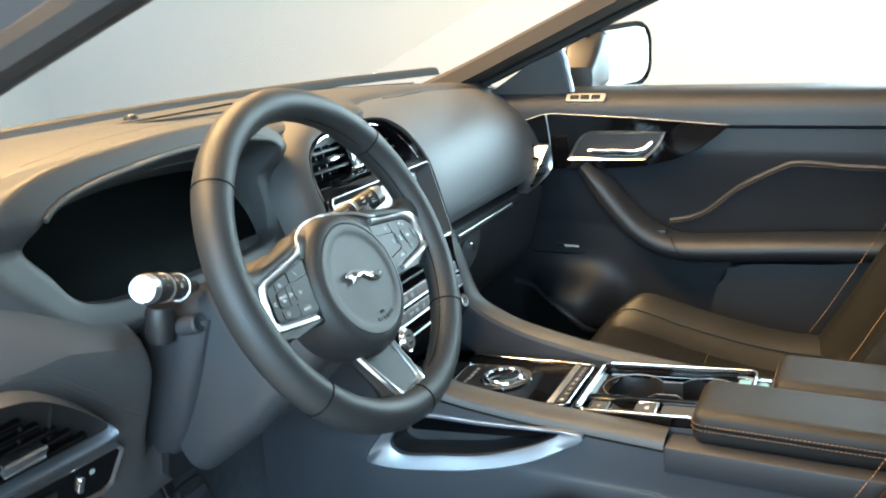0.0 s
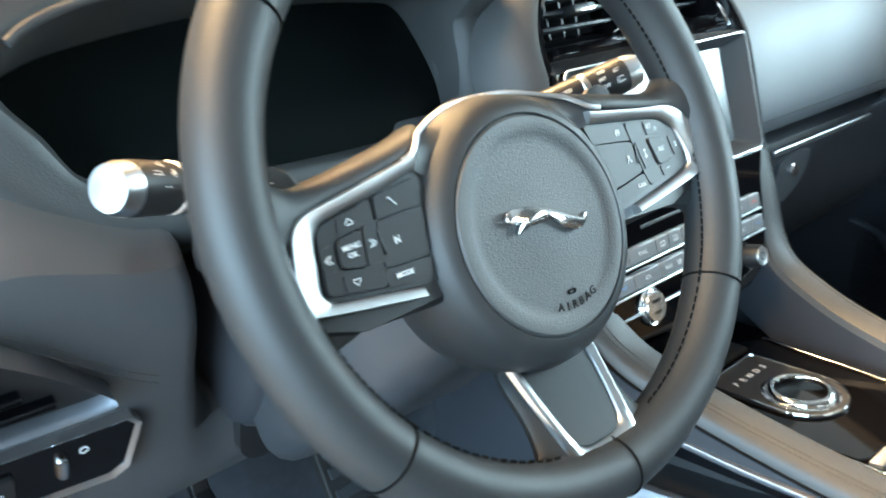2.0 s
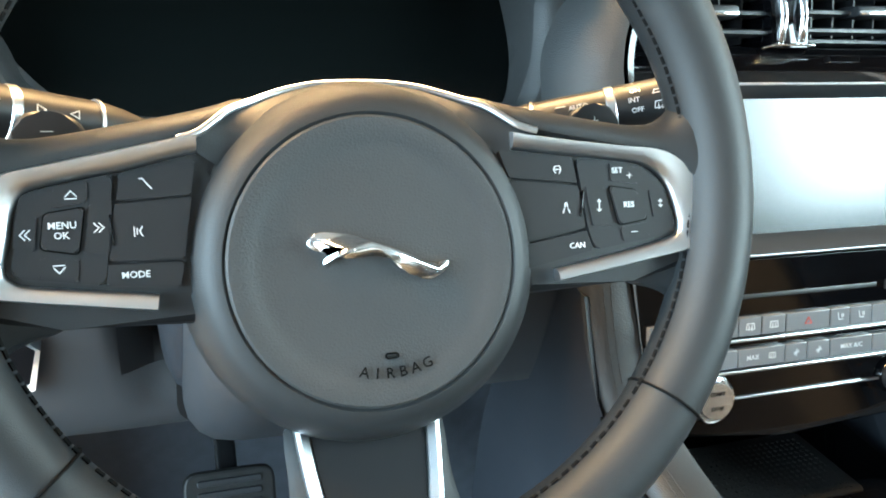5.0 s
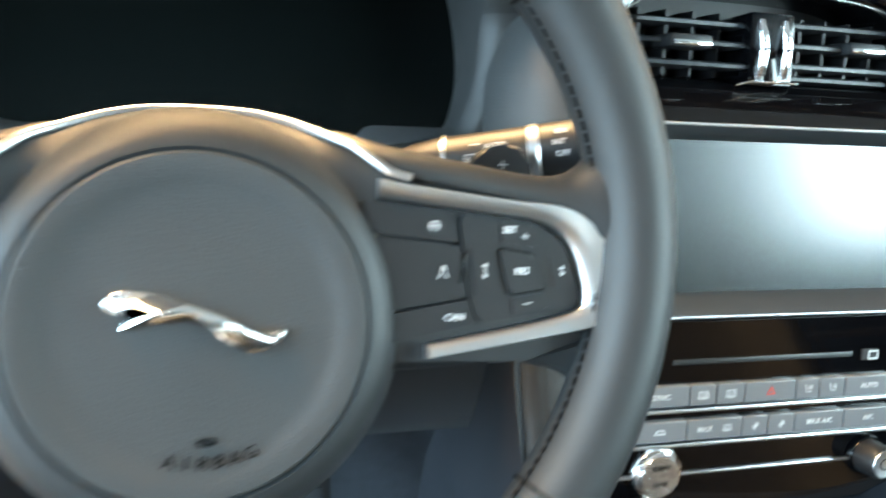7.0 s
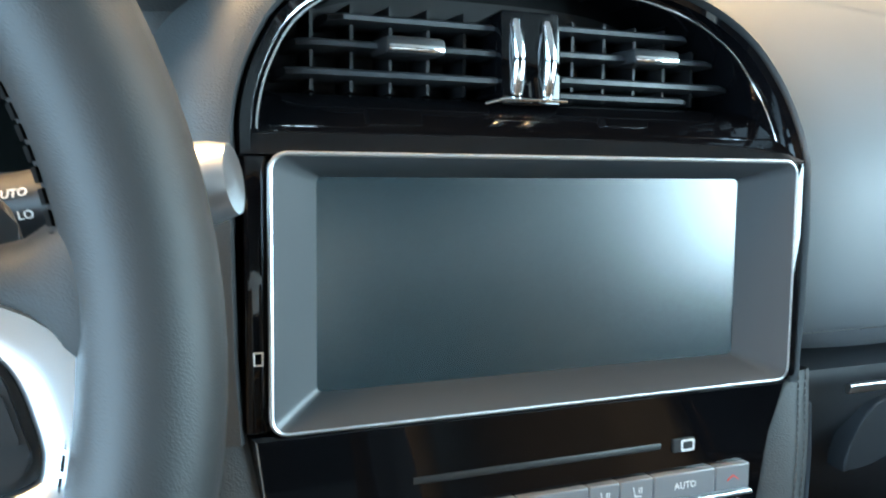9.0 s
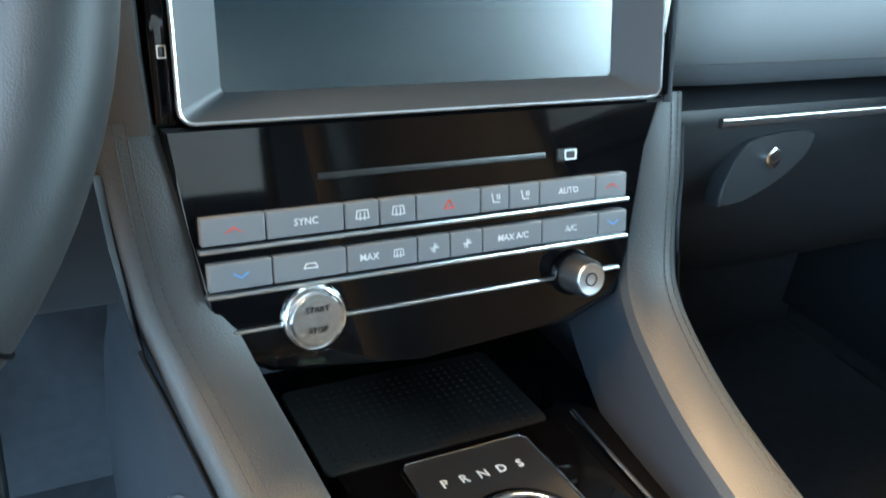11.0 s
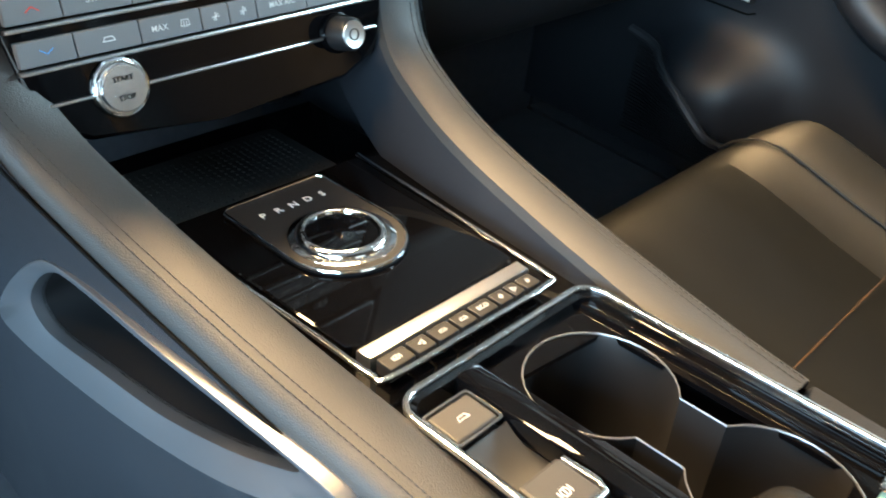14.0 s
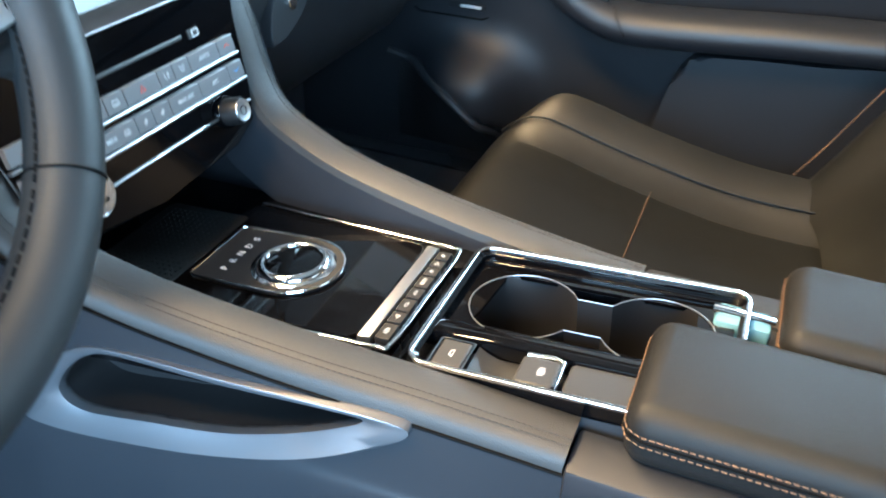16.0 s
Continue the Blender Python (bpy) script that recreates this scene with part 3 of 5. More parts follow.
def centre_stack():
    st = thing("centre_stack", "piano black centre stack with chrome-edged touch screen", "dashboard console")
    out = [(-0.153, 0.118), (-0.152, 0.0), (-0.142, -0.0536), (-0.137, -0.0921), (-0.128, -0.1181), (-0.106, -0.1302), (-0.02, -0.139), (0.084, -0.136), (0.116, -0.123), (0.127, -0.0937), (0.132, -0.030), (0.150, 0.0), (0.153, 0.118)]
    part("fascia", prism(out, -0.05, -0.0175, SM), GLOSS, st, "piano black fascia")
    part("lower_fascia", prism(out[2:-2] + [(0.1500, -0.0015), (-0.152, -0.0015)], -0.018, 0.0, SM, 0.003), GLOSS, st, "piano black lower fascia")
    for x0, x1 in ((-0.153, -0.1435), (0.1435, 0.153)):
        part("side_strip", block((x0, -0.001, -0.018), (x1, 0.118, 0.0), 0.0015, SM), GLOSS, st)
    # ledge over the screen, running forward to the vents
    part("vent_ledge", loft([[SM @ Vector((x * k, y, z)) for y, z in ((0.1185, -0.0005), (0.1225, -0.0035), (0.130, -0.011), (0.139, -0.022), (0.1455, -0.032), (0.1480, -0.042), (0.1485, -0.080))] for x, k in ((-0.153, 1), (-0.08, 1), (0, 1), (0.08, 1), (0.153, 1))]), GLOSS, st)
    # arch round the vents
    arch_o = [(-0.154, 0.118), (-0.153, 0.137), (-0.146, 0.160), (-0.130, 0.184), (-0.098, 0.201), (-0.05, 0.208), (0.040, 0.208), (0.086, 0.201), (0.119, 0.184), (0.139, 0.160), (0.149, 0.137), (0.153, 0.118)]
    arch = spline([(*p, 0) for p in arch_o], 5)
    rows = []
    for p in arch:
        c = Vector((0, 0.13, 0))
        d = (p - c)
        rows.append([SM @ (c + d * f + Vector((0, 0, z - 0.18 * max(p.y - 0.118, 0)))) for f, z in ((1.01, -0.075), (1.01, -0.006), (1.0, -0.001), (0.97, -0.002), (0.945, -0.012), (0.935, -0.075))])
    part("vent_surround", loft(rows, True, True), GLOSS, st, "piano black vent surround")
    rows = []
    for p in arch:
        c = Vector((0, 0.13, 0))
        rows.append(SM @ (c + (p - c) * 0.945 + Vector((0, 0, -0.009 - 0.18 * max(p.y - 0.118, 0)))))
    part("vent_trim", sweep(rows, circle(0.0008, 6), up=(0, -1, 0.3)), CHROME, st)
    part("vent_cavity", prism([(p.x * 0.97, p.y) for p in arch], -0.082, -0.078, SM), DARK, st)
    for s, rows_ in ((-1, ((0.1572, 0.1265), (0.1709, 0.121), (0.1838, 0.105))), (1, ((0.1520, 0.107), (0.1595, 0.130), (0.1730, 0.1215), (0.1865, 0.105)))):
        for k, (y, half) in enumerate(rows_):
            x0, x1 = sorted((s * 0.017, s * half))
            lip = s > 0 and k == 0
            zf = (-0.034 if lip else -0.026) - 0.18 * (y - 0.118)
            prof = [(y + 0.0010, zf), (y + 0.0024, zf - 0.004), (y + 0.0030, zf - 0.020), (y + 0.0022, zf - 0.036), (y - 0.0022, zf - 0.036), (y - 0.0020, zf - 0.010), (y - 0.0012, zf)]
            part("slat", loft([[SM @ Vector((x, a, b - (0.006 if abs(x) > 0.06 and e else 0.0))) for a, b in prof] for x, e in ((x0, s < 0), (x0 * 0.93 + x1 * 0.07, 0), (x0 * 0.07 + x1 * 0.93, 0), (x1, s > 0))], True, True), HARD, st)
        for k in range(5):
            x = s * (0.032 + 0.020 * k)
            part("vane", block((x - 0.0008, 0.150, -0.074), (x + 0.0008, 0.192, -0.048), 0, SM), DARK, st)
    for x, y, zf in ((-0.068, 0.1700, -0.022), (0.073, 0.1735, -0.028)):
        tab = part("vent_tab", block((x - 0.0150, y - 0.0040, zf - 0.026), (x + 0.0150, y + 0.0046, zf), 0.0024, SM), BUTTON, st, "black vent tab with bright edge")
        part("tab_edge", block((x - 0.0140, y - 0.0028, zf - 0.004), (x + 0.0140, y + 0.0008, zf + 0.0010), 0.0012, SM), CHROME, tab)
    div = part("vent_divider", block((-0.0200, 0.1465, -0.070), (0.0140, 0.1945, -0.022), 0.0020, SM @ pose(0, 0, 0, -4, 0, 0) @ Matrix.Translation((0, 0, 0.004))), GLOSS, st)
    for x in (-0.0118, 0.0062):
        rows = [SM @ pose(0, 0, 0, -4, 0, 0) @ Vector((x, 0.1525 + 0.036 * k / 12, -0.0190 + 0.0040 * math.sin(math.pi * k / 12))) for k in range(13)]
        part("thumbwheel", sweep(rows, circle(0.0034, 12), up=(1, 0, 0)), CHROME, div)
    part("divider_foot", sweep([SM @ Vector((-0.030, 0.1452, -0.0265)), SM @ Vector((-0.0215, 0.1478, -0.0240)), SM @ Vector((0.0145, 0.1478, -0.0240))], rrect(0.0024, 0.0016, 0.0005)), CHROME, div)
    # leather that meets the black surround on either side
    for s in (-1, 1):
        edge = [Vector((s * 0.151, -0.005, 0)), Vector((s * 0.1535, 0.03, 0)), Vector((s * 0.1545, 0.08, 0))] + (list(arch[:28]) if s < 0 else list(arch[::-1][:28]))
        rows = []
        for p in edge:
            drop = 0.18 * max(p.y - 0.118, 0)
            o = Vector((s, 0, 0)) if p.y < 0.13 else (p - Vector((0, 0.10, 0))).normalized()
            far = 1.0 if s < 0 else 0.25
            rows.append([SM @ (p * 1.0 + o * a + Vector((0, 0, z - drop))) for a, z in ((0.001, -0.03), (0.0015, -0.004), (0.004, 0.000), (0.004 + 0.008 * far, -0.002), (0.004 + 0.020 * far, -0.014), (0.004 + 0.034 * far, -0.040), (0.004 + 0.045 * far, -0.085))])
        part("side_pad", loft(rows), LEATHER, st, "black leather pad beside the stack")
    # screen
    bz = part("screen_bezel", ring(rrect(0.284, 0.118, 0.006, 0.0, 0.059), rrect(0.237, 0.097, 0.003, -0.0005, 0.0605), 0.0, 0.0045, SM, -0.016, -0.0125), BEZEL, st, "grey bezel sloping in to the screen")
    part("bezel_trim", sweep([SM @ Vector((x, y, 0.0035)) for x, y in rrect(0.2855, 0.1195, 0.007, 0.0, 0.059)], circle(0.0012, 8), up=SM.to_3x3() @ Vector((0, 0, 1)), closed=True), SATIN, st, "thin satin chrome screen edge")
    part("display", prism(rrect(0.2375, 0.0975, 0.002, -0.0005, 0.0605), -0.016, -0.0130, SM), SCREEN, st, "dark switched-off display glass")
    part("card_mark", ring(rrect(0.0042, 0.006, 0.0003, -0.1475, 0.032, 1), rrect(0.003, 0.0048, 0.0002, -0.1475, 0.032, 1), -0.0002, 0.0002, SM), PRINT, st)
    # disc slot
    part("disc_slot", block((-0.077, -0.0325, -0.003), (0.062, -0.0290, 0.0006), 0.0004, SM), DARK, st)
    ej = part("eject_button", prism(rrect(0.014, 0.0075, 0.001, 0.0765, -0.0315), -0.001, 0.0014, SM, 0.0005), BUTTON, st)
    part("eject_rim", ring(rrect(0.0085, 0.0062, 0.001, 0.0785, -0.0315), rrect(0.0065, 0.0042, 0.0006, 0.0785, -0.0315), 0.001, 0.0018, SM), PRINT, ej)
    # button rows
    edges1 = [-0.1383, -0.1062, -0.0651, -0.0454, -0.0241, 0.0159, 0.0344, 0.0552, 0.0954, 0.1190]
    edges2 = [-0.1363, -0.1041, -0.0647, -0.0237, -0.0037, 0.0171, 0.0571, 0.0980, 0.1200]
    keys1 = ["chev_up", "SYNC", "window", "window", "tri", "seat", "seat", "AUTO", "chev_up"]
    keys2 = ["chev_down", "car", "MAX", "fan", "fan", "MAX A/C", "A/C", "chev_down"]
    for edges, keys, y in ((edges1, keys1, -0.0520), (edges2, keys2, -0.0750)):
        for a, b, key in zip(edges, edges[1:], keys):
            x = (a + b) / 2
            bt = part("climate_button", prism(rrect(b - a - 0.0006, 0.0140, 0.0008, x, y, 2), -0.001, 0.0045, SM, 0.0009), CLIMATE, st)
            z = 0.0048
            if key.isupper():
                lettering(key, 0.0051, SM @ Matrix.Translation((x - (0.008 if key == "MAX" else 0), y, z)), PRINT, bt)
                if key == "MAX":
                    marks("window", SM @ Matrix.Translation((x + 0.009, y, z - 0.0002)), bt)
            else:
                col = {"tri": REDP, "chev_up": REDP, "chev_down": BLUEP}.get(key, PRINT)
                marks(key, SM @ Matrix.Translation((x, y, z - 0.0002)), bt, 0.0012, col)
        part("row_trim", block((edges[0] - 0.001, y - 0.0112, -0.001), (0.122, y - 0.0086, 0.0040), 0.0008, SM), SATIN, st, "thin satin chrome strip")
    part("row_trim", block((-0.130, -0.1060, -0.001), (0.118, -0.1040, 0.0022), 0.0006, SM), SATIN, st)
    for x, r, nm, lab in ((-0.083, 0.0145, "start_button", "round brushed silver start button"), (0.082, 0.0115, "volume_knob", "round chrome-topped volume knob")):
        m = SM @ Matrix.Translation((x, -0.1035, 0))
        col = part("collar", revolve([(r * 1.24, -0.002), (r * 1.24, 0.002), (r * 1.16, 0.0038), (r * 1.06, 0.003)], m), CHROME if nm == "start_button" else GLOSS, st)
        if nm == "start_button":
            k = part(nm, revolve([(r, 0.0), (r, 0.0055), (r * 0.93, 0.0072), (0.001, 0.0074)], m), BRIGHT, st, lab)
            lettering("START", 0.0044, m @ Matrix.Translation((0, 0.0055, 0.0076)), ENGRAVED, k)
            lettering("STOP", 0.0044, m @ Matrix.Translation((0, -0.0055, 0.0076)), ENGRAVED, k)
        else:
            k = part(nm, revolve([(r * 1.05, 0.0), (r, 0.017), (r * 0.9, 0.019), (r * 0.86, 0.019)], m), BUTTON, st, lab)
            part("knob_cap", revolve([(r * 0.86, 0.0185), (r * 0.80, 0.0200), (r * 0.60, 0.0196), (0.001, 0.0194)], m), SATIN, k, "satin metal knob cap")
            part("knob_mark", ring(circle(0.0042, 16), circle(0.0034, 16), 0.0192, 0.0200, m), DARK, k)


centre_stack()

# ---- dashboard ----


def dash_drop(x):
    """How far the dash top falls towards the passenger's pillar."""
    return 0.036 * max(0.0, (x - 0.25) / 0.55) ** 1.4


def dashboard():
    d = thing("dashboard", "black leather-wrapped dashboard with hooded instrument binnacle", "dashboard")
    # top pad over the whole width
    rows = []
    for i in range(31):
        x = -0.81 + 1.62 * i / 30
        base = 0.72 - 0.20 * (abs(x) / 0.76) ** 2
        hood = 0.0
        if -0.62 < x < -0.15:
            hood = math.sin(math.pi * (x + 0.62) / 0.47) ** 0.6
        if abs(x + 0.003) < 0.165:
            rear, zr = 0.268, 0.775
        elif x < 0:
            rear, zr = 0.285, 0.765
        else:
            rear, zr = 0.345, 0.775
        rear = rear - 0.012 * hood
        zr = zr + 0.022 * hood
        row = [(base + 0.02, 0.765), (base, 0.775), ((base * 2 + rear) / 3, 0.786 + 0.010 * hood), ((base + rear * 2) / 3, 0.789 + 0.020 * hood), (rear + 0.02, zr + 0.010), (rear, zr), (rear + 0.01, zr - 0.02)]
        rows.append([Vector((x, y, z - dash_drop(x))) for y, z in row])
    subdivide(part("top_pad", loft(rows), LEATHER, d, "black grained leather dash top"), 1)
    part("demister_slot", block((-0.62, 0.55, 0.784), (-0.30, 0.568, 0.7885), 0.002), DARK, d)
    # passenger face
    rows = []
    for i in range(17):
        x = 0.148 + 0.662 * i / 16
        e = max(0.0, (x - 0.62) / 0.19)
        f = 0.022 * e * e
        c = 0.012 * max(0.0, 1 - (x - 0.150) / 0.06)
        pr = [(0.40, 0.785), (0.345, 0.776), (0.290, 0.748), (0.248, 0.708), (0.222, 0.660), (0.205, 0.612), (0.196, 0.575), (0.200, 0.558), (0.225, 0.552), (0.26, 0.552)]
        rows.append([Vector((x, y + f + c, z - dash_drop(x) * max(0.0, min(1.0, (z - 0.58) / 0.15)))) for y, z in pr])
    face = subdivide(part("passenger_pad", loft(rows), DASHPAD, d, "smooth leather passenger dash face"), 1)
    stitches([(0.16 + 0.5 * k / 20, 0.1945, 0.578) for k in range(21)], 0.004, 0.0028, DTHREAD, face, up=(0, -1, 0))
    part("airbag_seam", sweep([(0.25, 0.330, 0.7755), (0.33, 0.326, 0.7732), (0.41, 0.333, 0.7708)], circle(0.0008, 6)), ENGRAVED, d)
    part("dash_strip", sweep([(0.240 + 0.26 * k / 10, 0.193, 0.5345) for k in range(11)], rrect(0.004, 0.007, 0.0015)), SATIN, d, "satin chrome strip")
    # driver side lower fascia
    rows = []
    for i in range(61):
        x = -0.80 + 0.652 * i / 60
        w = 1 / (1 + math.exp((x + 0.50) / 0.015))
        k0 = -0.055 * (x + 0.532) * w
        pr = [(0.300, 0.664), (0.262, 0.655), (0.236, 0.640), (0.205 - 0.015 * w, 0.620), (0.193, 0.590), (0.203, 0.560), (0.216, 0.525), (0.233, 0.48), (0.254, 0.425), (0.268, 0.402), (0.32, 0.396)]
        col = math.exp(-((x + 0.376) / 0.099) ** 20)
        rows.append([Vector((x, y + k0 + col * (0.095 if 2 < k < 7 else 0.0 if k >= 7 else 0.04), z + 0.055 * w * max(0, (5 - k) / 5) * min(1, max(0, (-x - 0.50) / 0.08)))) for k, (y, z) in enumerate(pr)])
    subdivide(part("driver_fascia", loft(rows), FASCIA, d, "charcoal leather driver fascia"), 1)
    # binnacle
    bt = radians(16)
    bmx = axes((1, 0, 0), (0, math.sin(bt), math.cos(bt)), (0, -math.cos(bt), math.sin(bt)), (0, 0.245, 0.672))
    inn = [(-0.505, -0.010), (-0.538, 0.030), (-0.556, 0.060), (-0.535, 0.076), (-0.497, 0.087), (-0.42, 0.097), (-0.36, 0.101), (-0.29, 0.099), (-0.235, 0.094), (-0.207, 0.085), (-0.200, 0.050), (-0.206, 0.005), (-0.235, -0.020), (-0.37, -0.022)]
    o = [(-0.512, -0.026), (-0.562, 0.022), (-0.588, 0.062), (-0.594, 0.100), (-0.530, 0.124), (-0.43, 0.132), (-0.36, 0.135), (-0.28, 0.133), (-0.215, 0.124), (-0.172, 0.095), (-0.162, 0.050), (-0.170, 0.000), (-0.205, -0.036), (-0.37, -0.038)]
    so, si = ([(v[0], v[1]) for v in spline([(*p, 0) for p in q], 4, True)] for q in (o, inn))
    n = len(so)
    rows = []
    soft_lip = ((-1.9, -0.030), (-1.3, 0.004), (-0.7, 0.008), (-0.1, 0.005), (0.4, 0.004), (0.75, 0.003), (1.0, -0.006), (1.05, -0.03), (1.12, -0.085))
    visor = ((-0.30, -0.10), (-0.14, -0.02), (-0.03, 0.026), (0.01, 0.034), (0.04, 0.0355), (0.70, 0.044), (0.76, 0.041), (1.00, -0.012), (1.10, -0.085))
    for k in range(n):
        a, b = Vector((*so[k], 0)), Vector((*si[k], 0))
        lift = max(0.0, min(1.0, (a.y - 0.060) / 0.028))
        wide = max(0.25, min(1.0, (-0.25 - a.x) / 0.2))
        lift = lift * lift * (3 - 2 * lift)
        rows.append([bmx @ (a + (b - a) * ((f0 if f0 > 0 else f0 * wide) * (1 - lift) + f1 * lift) + Vector((0, 0, z0 + (z1 - z0) * lift))) for (f0, z0), (f1, z1) in zip(soft_lip, visor)])
    rows.append(rows[0])
    bm = loft(rows)
    bmesh.ops.remove_doubles(bm, verts=bm.verts, dist=1e-6)
    bead = []
    for k in range(n):
        a, b = Vector((*so[k], 0)), Vector((*si[k], 0))
        if a.y > 0.088:
            bead.append(bmx @ (a.lerp(b, 0.735) + Vector((0, 0, 0.0415))))
    part("visor_piping", sweep(bead, circle(0.0032, 8)), LEATHER, d, "leather piping along the visor lip")
    subdivide(part("binnacle_hood", bm, LEATHER, d, "black leather instrument hood"), 1)
    part("instrument_glass", prism([(p[0], (p[1] - 0.045) * 1.12) for p in si], -0.012, 0.0, bmx @ Matrix.Translation((0, 0.045, -0.050)) @ pose(0, 0, 0, -24, 0, 0)), DARKGLASS, d, "dark switched-off instrument display")
    # driver end vent and switches, on the slanted face of the fascia
    nrm = Vector((-0.055, -1.0, -0.38)).normalized()
    fm = axes((1, -0.055, 0), (0, -0.38, 1), nrm, (0, 0.386, 0))
    pf = fm
    fm = Matrix.Translation(nrm * 0.012) @ fm
    tri = [(-0.790, 0.625), (-0.720, 0.645), (-0.655, 0.640), (-0.600, 0.606), (-0.560, 0.570), (-0.5465, 0.554), (-0.560, 0.550), (-0.640, 0.552), (-0.720, 0.553), (-0.790, 0.553)]
    so = [(v[0], v[1]) for v in spline([(*p, 0) for p in tri], 3, True)]
    cx, cz = -0.665, 0.592
    si = [(cx + (x - cx) * 0.982, cz + (z - cz) * 0.955) for x, z in so]
    part("vent_frame", ring(so, si, -0.016, 0.003, fm, -0.016, -0.001), POCKET, d, "satin silver vent frame")
    part("vent_backing", prism(si, -0.016, -0.0095, fm), DARK, d)
    for k in range(5):
        z = 0.564 + 0.0125 * k
        part("slat", block((-0.780, z - 0.0016, -0.0095), (-0.580 - 0.018 * k, z + 0.0016, -0.003), 0.0008, fm), GLOSS, d)
    for k in range(6):
        part("vane", block((-0.77 + 0.03 * k, 0.562, -0.0096), (-0.768 + 0.03 * k, 0.612, -0.006), 0, fm), DARK, d)
    part("vent_tab", block((-0.668, 0.574, -0.008), (-0.632, 0.584, 0.004), 0.002, fm), SATIN, d)
    roll = [fm @ Vector((v[0], v[1], 0.005)) for v in spline([(-0.79, 0.650, 0), (-0.72, 0.667, 0), (-0.65, 0.659, 0), (-0.595, 0.620, 0), (-0.545, 0.577, 0), (-0.52, 0.560, 0)], 6)]
    for off in (0.0, 0.006):
        stitches([q + Vector((0, -off * 0.38, off)) for q in roll], 0.0042, 0.0030, DTHREAD, d, up=nrm, w=0.0005)
    pm = pf @ Matrix.Translation((-0.596, 0.507, 0.004))
    po = [(-0.064, 0.026), (0.062, 0.0215), (0.068, 0.014), (0.060, -0.024), (0.050, -0.030), (-0.058, -0.022), (-0.064, -0.014)]
    pi2 = [(x * 0.95, y * 0.86) for x, y in po]
    sp = part("switch_panel", ring(po, pi2, -0.02, 0.004, pm, -0.01, 0.002), SATIN, d, "satin rimmed switch panel")
    part("switch_plate", prism(pi2, -0.02, 0.0015, pm), GLOSS, sp)
    for x in (-0.046, -0.020):
        b = part("switch", prism(rrect(0.021, 0.022, 0.002, x, -0.003), 0, 0.005, pm, 0.001), BUTTON, sp)
        marks("car" if x < -0.03 else "window", pm @ Matrix.Translation((x, -0.005, 0.005)), b, 0.0012)
    part("dimmer_wheel", prism(rrect(0.007, 0.018, 0.003, 0.018, -0.001), 0, 0.006, pm, 0.002), CHROME, sp)
    part("dimmer_mark", ring(circle(0.003, 12), circle(0.002, 12), 0.0015, 0.002, pm @ Matrix.Translation((0.032, 0.006, 0))), PRINT, sp)
    # seams and slots of the top
    part("top_seam", sweep([Vector((x, y, z)) for x, y, z in ((-0.60, 0.33, 0.7905), (-0.458, 0.406, 0.797), (-0.309, 0.471, 0.7965), (-0.10, 0.515, 0.790), (0.074, 0.531, 0.7875), (0.35, 0.52, 0.784), (0.60, 0.45, 0.770))], circle(0.0016, 6)), ENGRAVED, d)
    part("speaker_slot", sweep([Vector((-0.195, 0.478, 0.7935)), Vector((-0.12, 0.462, 0.7915)), Vector((-0.03, 0.450, 0.7890))], [(-0.006, -0.004), (-0.006, 0.0015), (0.006, 0.0015), (0.006, -0.004)]), DARK, d)
    stitches([Vector((x, y, z)) for x, y, z in ((-0.54, 0.266, 0.8035), (-0.454, 0.266, 0.8135), (-0.37, 0.266, 0.8165), (-0.29, 0.266, 0.8145), (-0.22, 0.268, 0.806))], 0.005, 0.0035, THREAD, d, w=0.0005)
    # dark plate stands in for the shade in the opening round the column
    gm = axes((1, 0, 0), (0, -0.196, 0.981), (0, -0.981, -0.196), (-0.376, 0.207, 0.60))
    part("column_shade_plate", prism(rrect(0.156, 0.200, 0.02, 0.004, -0.078), -0.01, 0.0, gm), DARK, d, "dark plate in place of the shaded opening round the column")
    return d


dashboard()


def corner_vent():
    v = thing("corner_vent", "black corner air vent with satin silver frame", "air vent")
    m = axes((0.98, -0.19, 0), (0, 0, 1), (-0.19, -0.98, 0), (0.660, 0.186, 0.575))
    tri = [(-0.062, -0.036), (-0.045, -0.036), (0.030, -0.014), (0.044, 0.010), (0.040, 0.040), (0.030, 0.050), (0.012, 0.034), (-0.030, -0.008)]
    so = [(p[0], p[1]) for p in spline([(*q, 0) for q in tri], 3, True)]
    si = [(x * 0.94 - 0.001, y * 0.94) for x, y in so]
    part("frame", ring(so, si, -0.03, 0.003, m, -0.03, -0.004), SATIN, v, "satin silver frame")
    part("backing", prism(so, -0.034, -0.024, m), DARK, v)
    for k in range(4):
        y = -0.030 + 0.018 * k
        part("slat", block((-0.036 + 0.010 * k, y - 0.0015, -0.02), (0.022, y + 0.0015, -0.004), 0.0007, m), GLOSS, v)


corner_vent()


